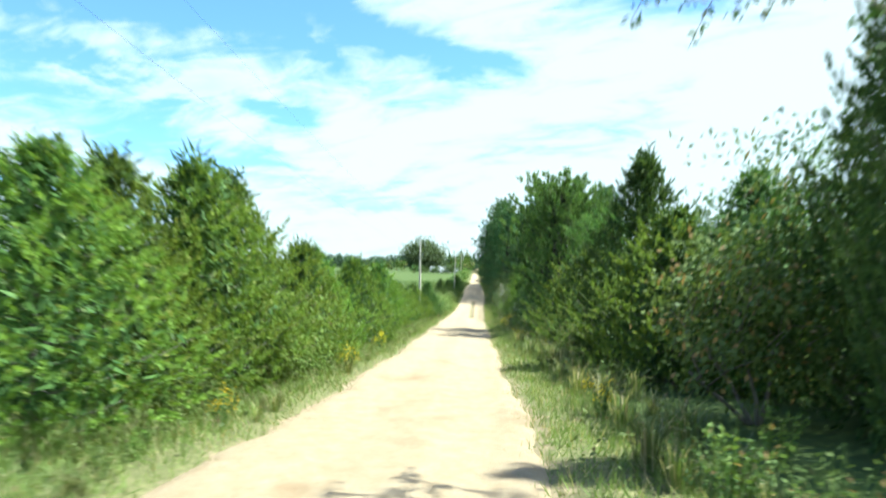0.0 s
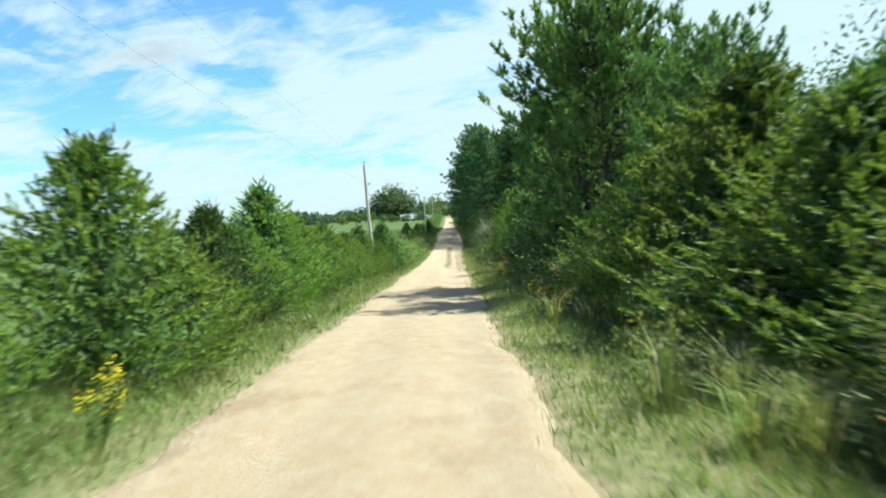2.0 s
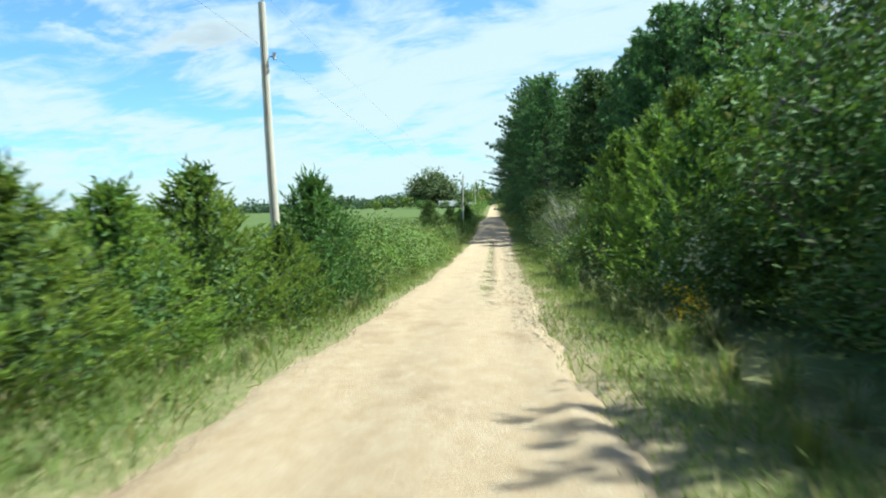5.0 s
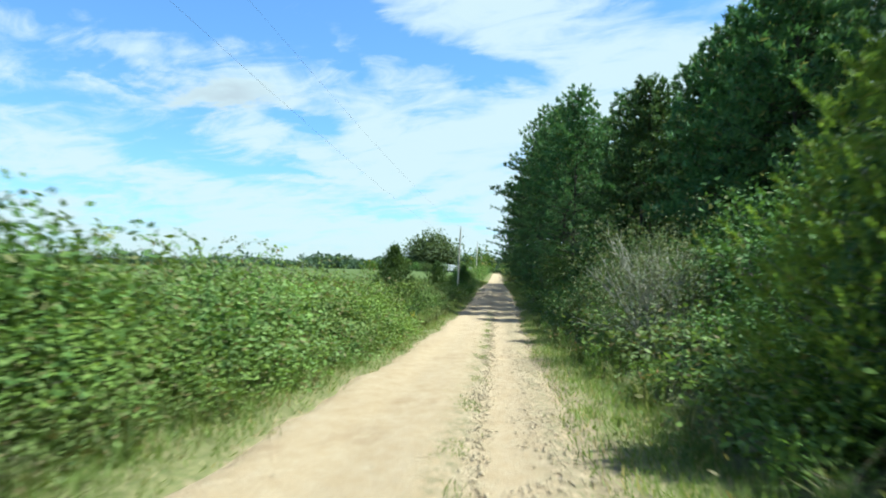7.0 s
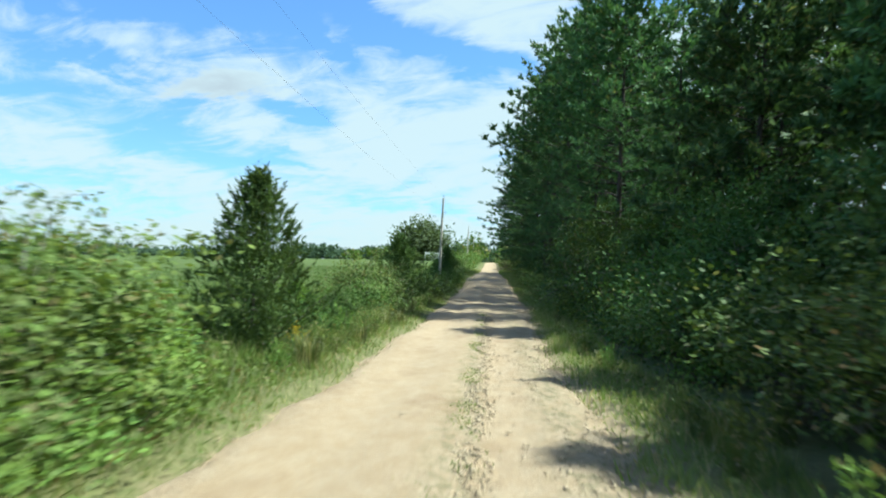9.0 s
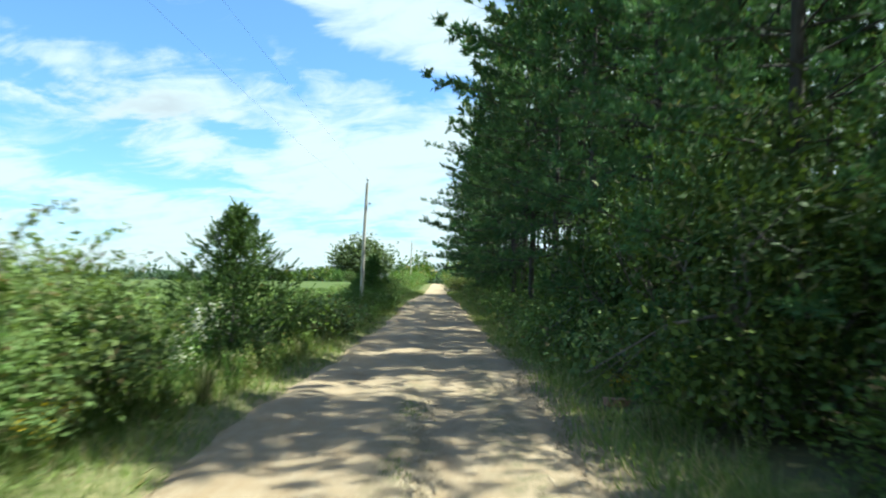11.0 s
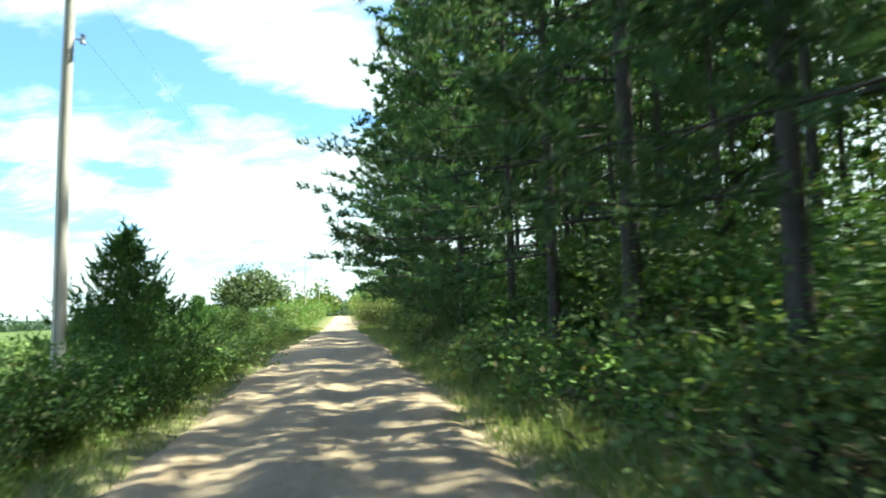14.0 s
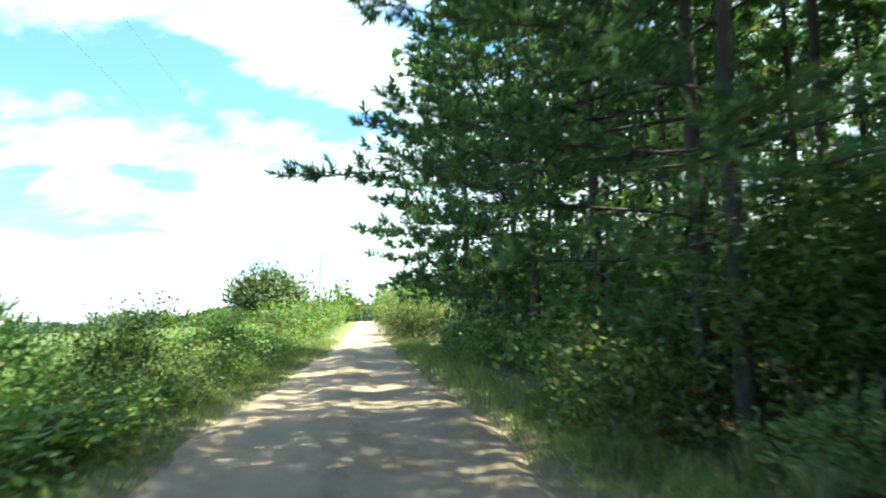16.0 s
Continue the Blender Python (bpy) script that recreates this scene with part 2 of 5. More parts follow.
def make_ground_mats():
    m, nodes, links, b = material("meadow_and_verge_soil", 0.95, 0.15)
    f1 = noise_fac(nodes, links, 0.045, 5, 0.6, 0.35, 0.65)
    f2 = noise_fac(nodes, links, 2.4, 6, 0.65, 0.3, 0.7)
    col = mix_rgb(nodes, links, f1, (0.066, 0.085, 0.02), (0.092, 0.112, 0.028))
    col = mix_rgb(nodes, links, f2, col, (0.07, 0.1, 0.03))
    # near the road the turf is thin: straw and bare sandy soil between the tufts
    tc = nodes.new("ShaderNodeTexCoord")
    sp = nodes.new("ShaderNodeSeparateXYZ")
    links.new(tc.outputs["Object"], sp.inputs[0])
    bare = nodes.new("ShaderNodeAttribute")
    bare.attribute_name = "bare"
    turf = mix_rgb(nodes, links, noise_fac(nodes, links, 9.0, 5, 0.7, 0.3, 0.7), (0.07, 0.085, 0.026), (0.2, 0.175, 0.08))
    sand = mix_rgb(nodes, links, noise_fac(nodes, links, 14.0, 5, 0.7, 0.3, 0.7), (0.288, 0.212, 0.130), (0.180, 0.144, 0.079))
    thin = nodes.new("ShaderNodeMapRange")
    thin.inputs["From Min"].default_value, thin.inputs["From Max"].default_value = 0.0002, 0.03
    links.new(bare.outputs["Fac"], thin.inputs["Value"])
    col = mix_rgb(nodes, links, thin.outputs[0], col, turf)
    wob = nodes.new("ShaderNodeMath")
    wob.operation, wob.inputs[1].default_value = "MULTIPLY_ADD", 0.75
    links.new(noise_fac(nodes, links, 2.6, 6, 0.7, 0.25, 0.75), wob.inputs[0])
    links.new(bare.outputs["Fac"], wob.inputs[2])
    show = nodes.new("ShaderNodeMapRange")
    show.inputs["From Min"].default_value, show.inputs["From Max"].default_value = 0.95, 1.2
    links.new(wob.outputs[0], show.inputs["Value"])
    col = mix_rgb(nodes, links, show.outputs[0], col, sand)
    # brown needle litter under the pine wood
    fx = nodes.new("ShaderNodeMapRange")
    fx.inputs["From Min"].default_value, fx.inputs["From Max"].default_value = 3.2, 4.6
    links.new(sp.outputs[0], fx.inputs["Value"])
    out = nodes.new("ShaderNodeMapRange")
    out.inputs["From Min"].default_value, out.inputs["From Max"].default_value = 27.0, 23.0
    links.new(sp.outputs[0], out.inputs["Value"])
    under = nodes.new("ShaderNodeMath")
    under.operation = "MULTIPLY"
    links.new(fx.outputs[0], under.inputs[0])
    links.new(out.outputs[0], under.inputs[1])
    along = nodes.new("ShaderNodeMapRange")
    along.inputs["From Min"].default_value, along.inputs["From Max"].default_value = 78.0, 94.0
    links.new(sp.outputs[1], along.inputs["Value"])
    wood = nodes.new("ShaderNodeMath")
    wood.operation = "MULTIPLY"
    links.new(under.outputs[0], wood.inputs[0])
    links.new(along.outputs[0], wood.inputs[1])
    litter = mix_rgb(nodes, links, noise_fac(nodes, links, 3.0, 6, 0.7, 0.3, 0.7), (0.045, 0.04, 0.02), (0.1, 0.085, 0.045))
    col = mix_rgb(nodes, links, wood.outputs[0], col, litter)
    links.new(col, b.inputs["Base Color"])
    bump(nodes, links, b, f2, 0.7, 0.06)

    r, nodes, links, b = material("tan_sandy_gravel", 0.93, 0.2)
    big = noise_fac(nodes, links, 0.35, 4, 0.6, 0.35, 0.7, stretch=(1.6, 0.35, 1))
    mid = noise_fac(nodes, links, 3.5, 6, 0.65, 0.35, 0.68, stretch=(1.2, 0.7, 1))
    fine = noise_fac(nodes, links, 48, 4, 0.7, 0.36, 0.66)
    col = mix_rgb(nodes, links, big, (0.440, 0.318, 0.195), (0.374, 0.262, 0.153))
    col = mix_rgb(nodes, links, mid, col, (0.484, 0.371, 0.250))
    col = mix_rgb(nodes, links, mix_rgb(nodes, links, 0.55, (0, 0, 0), fine), col, (0.309, 0.215, 0.128))
    vor = nodes.new("ShaderNodeTexVoronoi")
    vor.inputs["Scale"].default_value = 26
    tcv = nodes.new("ShaderNodeTexCoord")
    links.new(tcv.outputs["Object"], vor.inputs["Vector"])
    peb = nodes.new("ShaderNodeMapRange")
    peb.inputs["From Min"].default_value, peb.inputs["From Max"].default_value = 0.32, 0.1
    links.new(vor.outputs["Distance"], peb.inputs["Value"])
    sel = noise_fac(nodes, links, 9, 3, 0.6, 0.52, 0.62)
    pm = nodes.new("ShaderNodeMath")
    pm.operation = "MULTIPLY"
    links.new(peb.outputs[0], pm.inputs[0])
    links.new(sel, pm.inputs[1])
    col = mix_rgb(nodes, links, pm.outputs[0], col, (0.411, 0.363, 0.274))
    # damp brown stretches
    stain = noise_fac(nodes, links, 0.9, 5, 0.65, 0.56, 0.72, stretch=(1, 0.5, 1))
    col = mix_rgb(nodes, links, stain, col, (0.309, 0.208, 0.122))
    # the stony, weedy crown between the wheel tracks and the loose margin
    tcr = nodes.new("ShaderNodeTexCoord")
    spr = nodes.new("ShaderNodeSeparateXYZ")
    links.new(tcr.outputs["Object"], spr.inputs[0])

    def calc(op, a, b=None, clamp=False):
        n = nodes.new("ShaderNodeMath")
        n.operation, n.use_clamp = op, clamp
        for k, v in enumerate((a, b)):
            if isinstance(v, (int, float)):
                n.inputs[k].default_value = v
            elif v is not None:
                links.new(v, n.inputs[k])
        return n.outputs[0]

    def strip(x0, wide, y0, y1):
        across = calc("EXPONENT", calc("MULTIPLY", calc("POWER", calc("ABSOLUTE", calc("DIVIDE", calc("SUBTRACT", spr.outputs[0], x0), wide)), 2.0), -1.0))
        away = calc("SUBTRACT", calc("ABSOLUTE", calc("SUBTRACT", spr.outputs[1], (y0 + y1) / 2)), (y1 - y0) / 2)
        return calc("MULTIPLY", across, calc("DIVIDE", calc("MULTIPLY", away, -1.0), 8.0, True))

    mott = noise_fac(nodes, links, 5.5, 6, 0.75, 0.42, 0.6, stretch=(1.3, 0.8, 1))
    crown = calc("MULTIPLY", calc("ADD", strip(-0.36, 0.25, 60, 122), strip(0.85, 0.32, 58, 126), True), mott)
    col = mix_rgb(nodes, links, calc("MULTIPLY", crown, 0.95), col, (0.220, 0.185, 0.102))
    crown2 = calc("MULTIPLY", calc("ADD", strip(-0.38, 0.3, 122, 230), strip(1.3, 0.5, 120, 230), True), noise_fac(nodes, links, 2.2, 6, 0.75, 0.45, 0.65, stretch=(1.5, 0.4, 1)))
    col = mix_rgb(nodes, links, calc("MULTIPLY", crown2, 0.7), col, (0.249, 0.185, 0.109))
    links.new(col, b.inputs["Base Color"])
    hs = nodes.new("ShaderNodeMath")
    hs.operation = "ADD"
    links.new(fine, hs.inputs[0])
    links.new(pm.outputs[0], hs.inputs[1])
    bump(nodes, links, b, hs.outputs[0], 0.7, 0.025)
    return m, r


M_GROUND, M_ROAD = make_ground_mats()


def simple(name, dark, light, rough, scale, spec=0.3, strength=0.3, dist=0.005, metal=0.0, stretch=None):
    m, nodes, links, b = material(name, rough, spec)
    f = noise_fac(nodes, links, scale, 5, 0.6, 0.3, 0.7, stretch=stretch)
    geo = nodes.new("ShaderNodeNewGeometry")
    col = mix_rgb(nodes, links, f, dark, light)
    col = mix_rgb(nodes, links, mix_rgb(nodes, links, 0.35, (0, 0, 0), geo.outputs["Random Per Island"]), col, tuple(0.6 * x for x in dark))
    links.new(col, b.inputs["Base Color"])
    b.inputs["Metallic"].default_value = metal
    bump(nodes, links, b, f, strength, dist)
    return m


M_STONE = simple("pale_gravel_stone", (0.3, 0.225, 0.14), (0.5, 0.4, 0.27), 0.9, 14)
M_POLE = simple("weathered_pole_wood", (0.44, 0.385, 0.32), (0.63, 0.57, 0.49), 0.85, 7, 0.2, 0.5, 0.01, 0, (6, 6, 0.25))
M_POST = simple("grey_post_wood", (0.304, 0.288, 0.256), (0.496, 0.480, 0.448), 0.9, 9, 0.2, 0.5, 0.01, 0, (5, 5, 0.4))
M_METAL = simple("galvanised_metal", (0.3, 0.3, 0.31), (0.46, 0.46, 0.47), 0.5, 20, 0.5, 0.1, 0.002, 0.8)
M_WIRE = simple("dark_wire", (0.05, 0.05, 0.055), (0.1, 0.1, 0.1), 0.5, 20, 0.4, 0.1, 0.001, 0.5)
M_PORCELAIN = simple("grey_insulator", (0.3, 0.3, 0.3), (0.42, 0.42, 0.42), 0.25, 10, 0.5, 0.05, 0.001)
M_SIDING = simple("white_siding", (0.666, 0.666, 0.648), (0.747, 0.747, 0.729), 0.6, 3, 0.4, 0.2, 0.01, 0, (1, 1, 12))
M_ROOF = simple("grey_metal_roof", (0.2, 0.205, 0.21), (0.3, 0.305, 0.31), 0.85, 6, 0.3, 0.4, 0.01)
M_WINDOW = simple("dark_window_glass", (0.03, 0.035, 0.04), (0.06, 0.065, 0.07), 0.08, 1, 0.5, 0.0, 0.001)
M_BLOCK = simple("broken_clay_block", (0.26, 0.13, 0.08), (0.4, 0.24, 0.16), 0.9, 16)


# ---- mesh helpers ----
def np_mesh(name, verts, tris, mat, smooth=False):
    me = bpy.data.meshes.new(name)
    verts, tris = np.asarray(verts, dtype=np.float32), np.asarray(tris, dtype=np.int32)
    k = tris.shape[1]
    me.vertices.add(len(verts))
    me.vertices.foreach_set("co", verts.ravel())
    me.loops.add(tris.size)
    me.loops.foreach_set("vertex_index", tris.ravel())
    me.polygons.add(len(tris))
    me.polygons.foreach_set("loop_start", np.arange(0, tris.size, k, dtype=np.int32))
    me.polygons.foreach_set("loop_total", np.full(len(tris), k, dtype=np.int32))
    if smooth:
        me.polygons.foreach_set("use_smooth", np.ones(len(tris), dtype=bool))
    me.materials.append(mat)
    me.update(calc_edges=True)
    return me


def np_part(name, verts, tris, mat, parent=None, label="", smooth=False):
    ob = new(name, np_mesh(name, verts, tris, mat, smooth))
    ob.parent = parent
    if label:
        tagged(ob, label)
    return ob


def crown_part(root, green, mat, inner, inner_mat):
    """A crown: the outer foliage over that of the heart, in one mesh with two materials."""
    v, t = join([green, inner])
    ob = np_part("crown", v, t, mat, root)
    ob.data.materials.append(inner_mat)
    ob.data.polygons.foreach_set("material_index", np.repeat([0, 1], [len(green[1]), len(inner[1])]).astype(np.int32))
    return ob


def part(name, bm, mat, parent, label=""):
    me = bpy.data.meshes.new(name)
    bm.to_mesh(me)
    bm.free()
    me.materials.append(mat)
    ob = new(name, me)
    ob.parent = parent
    if label:
        tagged(ob, label)
    return ob


def unit(v):
    return v / (np.linalg.norm(v, axis=-1, keepdims=True) + 1e-9)


def leaves(rng, base, along, length, width, fold=0.25, facing=None, plain=False):
    """Folded pointed leaves or sprays: four corners, two triangles each. facing: the way that their upper sides tend to."""
    n = len(base)
    along = unit(along)
    side = unit(np.cross(along, rng.normal(size=(n, 3)) if facing is None else unit(facing) + rng.normal(size=(n, 3)) * 0.45))
    nrm = np.cross(along, side)
    L, W = np.broadcast_to(length, n)[:, None], np.broadcast_to(width, n)[:, None]
    if plain:
        v = np.stack([base + side * W * 0.55, base + along * L, base - side * W * 0.55 + along * L * 0.3], 1).reshape(-1, 3)
        return v, np.arange(n * 3).reshape(-1, 3)
    mid = base + along * L * 0.45 - nrm * W * fold
    v = np.stack([base, mid + side * W * 0.5 + nrm * W * fold, base + along * L, mid - side * W * 0.5 + nrm * W * fold], 1).reshape(-1, 3)
    i = np.arange(n)[:, None] * 4
    t = np.concatenate([i + [0, 1, 2], i + [0, 2, 3]], 0)
    return v, t


def needles(rng, base, along, count, length, width, spread):
    """Tufts of needles: thin triangles fanning out."""
    n = len(base)
    b = np.repeat(base, count, 0)
    d = unit(np.repeat(unit(along), count, 0) + rng.normal(size=(n * count, 3)) * spread)
    side = unit(np.cross(d, rng.normal(size=(n * count, 3)))) * width * 0.5
    L = (length * rng.uniform(0.7, 1.15, n * count))[:, None]
    v = np.stack([b - side * 0.5 + d * L * 0.08, b + d * L, b + side + d * L * 0.25], 1).reshape(-1, 3)
    return v, np.arange(n * count * 3).reshape(-1, 3)


def tube(points, radii, sides=6):
    pts, radii = np.asarray(points, float), np.asarray(radii, float)
    n = len(pts)
    tan = unit(np.gradient(pts, axis=0))
    ref = np.array([0.31, 0.95, 0.02]) if abs(tan[0] @ [0, 0, 1]) > 0.8 else np.array([0.0, 0.0, 1.0])
    s = unit(np.cross(tan, ref))
    u = np.cross(tan, s)
    a = np.arange(sides) / sides * 2 * np.pi
    ring = pts[:, None] + radii[:, None, None] * (np.cos(a)[None, :, None] * s[:, None] + np.sin(a)[None, :, None] * u[:, None])
    v = ring.reshape(-1, 3)
    f = []
    for i in range(n - 1):
        for j in range(sides):
            k = (j + 1) % sides
            p, q, r, w = i * sides + j, i * sides + k, (i + 1) * sides + k, (i + 1) * sides + j
            f += [(p, q, r), (p, r, w)]
    return v, np.array(f)


def join(pieces):
    vs, ts, off = [], [], 0
    for v, t in pieces:
        vs.append(v)
        ts.append(t + off)
        off += len(v)
    return np.concatenate(vs), np.concatenate(ts)


# ---- lie of the land ----
ROAD_Y = np.array([-60, -20, 0, 9, 18.3, 28, 51, 61, 75, 88, 100, 110, 135, 150, 170, 190, 215, 232, 245, 275, 320, 420, 1500], float)
ROAD_Z = np.array([8.6, 5.95, 4.55, 3.95, 3.36, 2.86, 1.85, 1.39, 0.78, 0.4, 0.15, 0.03, 0.05, 0.3, 0.75, 1.15, 1.8, 2.25, 2.45, 2.3, 2.5, 3.2, 3.0], float)
_ys = np.arange(-120, 1500, 1.0)
_zs = np.convolve(np.pad(np.interp(_ys, ROAD_Y, ROAD_Z), 8, mode="edge"), np.ones(9) / 9, "same")[8:-8]


def road_z(y):
    return np.interp(y, _ys, _zs)


def wave(x, y):
    return (np.sin(x * 1.7 + y * 0.9) + np.sin(x * 0.8 - y * 1.3 + 1) + 0.7 * np.sin(x * 3.1 + y * 2.3 + 2)) / 2.7


def smooth_step(a, b, x):
    t = np.clip((x - a) / (b - a), 0, 1)
    return t * t * (3 - 2 * t)


def left_edge(y):
    return np.interp(y, [0, 60, 100, 140, 160, 177, 200, 240], [-2.55, -2.45, -2.25, -2.15, -2.4, -1.5, -1.15, -0.9]) + 0.07 * np.sin(y * 0.53 + 1) + 0.05 * np.sin(y * 1.31 + 2) + 0.04 * np.sin(y * 3.7) + 0.035 * np.sin(y * 7.9)


def right_edge(y):
    return np.interp(y, [0, 60, 85, 105, 115, 140, 160, 177, 200, 240], [0.65, 0.7, 0.95, 1.2, 1.6, 1.7, 1.6, 1.05, 0.8, 0.7]) + 0.07 * np.sin(y * 0.47 + 2) + 0.05 * np.sin(y * 1.23) + 0.045 * np.sin(y * 3.3 + 1) + 0.035 * np.sin(y * 8.3)


def ground_z(x, y):
    x, y = np.asarray(x, float), np.asarray(y, float)
    zr = road_z(y)
    left = smooth_step(7, 60, -x)
    base = zr * (1 - 0.55 * left * smooth_step(110, 0, y)) - 0.024 * np.clip(-x - 9, 0, 400)
    base = base + 0.012 * np.clip(x - 6, 0, 300)
    verge = smooth_step(left_edge(y) + 0.15, left_edge(y) - 0.6, x) + smooth_step(right_edge(y) - 0.15, right_edge(y) + 0.6, x)
    ditch = -0.16 * np.exp(-((x + 4.1) / 0.8) ** 2) - 0.14 * np.exp(-((x - 2.9) / 0.7) ** 2)
    rough = (0.035 * wave(x * 1.3, y * 1.3) + 0.012 * wave(x * 6.1 + 1, y * 4.7)) * verge
    return base - 0.12 * (1 - np.clip(verge, 0, 1)) + ditch + rough


def grid_sheet(xs, ys, zf):
    X, Y = np.meshgrid(xs, ys)
    v = np.stack([X, Y, zf(X, Y)], -1).reshape(-1, 3)
    nx = len(xs)
    i, j = np.meshgrid(np.arange(nx - 1), np.arange(len(ys) - 1))
    a = (j * nx + i).ravel()
    return v, np.stack([a, a + 1, a + nx + 1, a + nx], 1)


gx = np.unique(np.concatenate([np.linspace(-2500, -300, 12), np.linspace(-300, -40, 27), np.linspace(-40, -8, 17), np.arange(-8, -4.4, 0.45), np.arange(-4.4, 3.8, 0.2), np.arange(3.8, 7, 0.45), np.linspace(7, 40, 12), np.linspace(40, 300, 14), np.linspace(300, 2500, 10)]))
gy = np.unique(np.concatenate([np.linspace(-1200, -60, 10), np.linspace(-60, -6, 19), np.arange(-6, 190, 0.7), np.linspace(190, 420, 60), np.linspace(420, 3500, 20)]))
ground = np_part("ground", *grid_sheet(gx, gy, ground_z), M_GROUND, None, "", True)
_co = np.empty(len(ground.data.vertices) * 3, dtype=np.float32)
ground.data.vertices.foreach_get("co", _co)
_gx, _gy = _co[0::3], _co[1::3]
_bare = np.exp(-(np.maximum(0, left_edge(_gy) - _gx) / 0.42) ** 1.5 - (np.maximum(0, _gx - right_edge(_gy)) / np.interp(_gy, [0, 50, 62, 100, 120, 190], [0.6, 0.8, 1.5, 0.8, 1.3, 1.3])) ** 1.5)
ground.data.attributes.new("bare", "FLOAT", "POINT").data.foreach_set("value", _bare.astype(np.float32))
tagged(ground, "green meadow and grassy verges with bare sandy patches", "ground", kind="structure")


def build_road():
    ys = np.arange(-30, 262, 0.6)
    us = np.linspace(0, 1, 31)
    L, R = left_edge(ys) - 0.35, right_edge(ys) + 0.35
    X = L[:, None] + (R - L)[:, None] * us[None]
    Y = np.repeat(ys[:, None], len(us), 1)
    rut = -0.035 * (np.exp(-((X + 1.5) / 0.36) ** 2) + np.exp(-((X - 0.2) / 0.36) ** 2)) + 0.02 * np.exp(-((X + 0.65) / 0.3) ** 2)
    edge = -0.10 * (smooth_step(0.10, 0.0, us) + smooth_step(0.90, 1.0, us))[None]
    Z = road_z(Y) + rut + edge + 0.008 * wave(X * 4, Y * 3) + 0.01 * wave(X * 1.1 + 4, Y * 0.8)
    n = len(us)
    v = np.stack([X, Y, Z], -1).reshape(-1, 3)
    i, j = np.meshgrid(np.arange(n - 1), np.arange(len(ys) - 1))
    a = (j * n + i).ravel()
    ob = np_part("road", v, np.stack([a, a + 1, a + n + 1, a + n], 1), M_ROAD, None, "", True)
    return tagged(ob, "unpaved tan sandy gravel road with two worn wheel tracks", "road", kind="structure")


build_road()


# ---- plants: one builder for each kind ----
def brush(rng, start, axis, length, count, needle, width, lean=0.55, loose=0.35):
    """Shoots clothed all round in needles or scale sprays: narrow triangles that lie along the shoot's surface and close over its tip."""
    n = len(start)
    a = np.repeat(unit(np.asarray(axis, float)), count, 0)
    m = n * count
    f = rng.uniform(0.0, 1.0, m)
    out = unit(np.cross(a, rng.normal(size=(m, 3))))
    d = unit(out * (1.0 - 0.75 * f ** 3)[:, None] + a * (lean + 0.9 * f ** 3)[:, None] + rng.normal(size=(m, 3)) * loose * 0.4)
    b = np.repeat(np.asarray(start, float), count, 0) + a * (np.repeat(np.broadcast_to(length, n), count) * f)[:, None]
    side = unit(np.cross(d, out + a * 0.3 + rng.normal(size=(m, 3)) * loose)) * (width * rng.uniform(0.35, 0.6, m))[:, None]
    reach = (needle * rng.uniform(0.7, 1.2, m))[:, None]
    v = np.stack([b - side, b + d * reach, b + side], 1).reshape(-1, 3)
    return v, np.arange(m * 3).reshape(-1, 3)


def filler(rng, points, size, each=7):
    """Slivers for dead inner twigs and old foliage: they close the heart of a crown and make it read dark."""
    p = np.repeat(np.asarray(points, float), each, 0)
    p = p + rng.normal(size=p.shape) * size * 0.45
    return needles(rng, p, rng.normal(size=p.shape) + [0, 0, 0.4], 1, size, size * 0.3, 0.3)


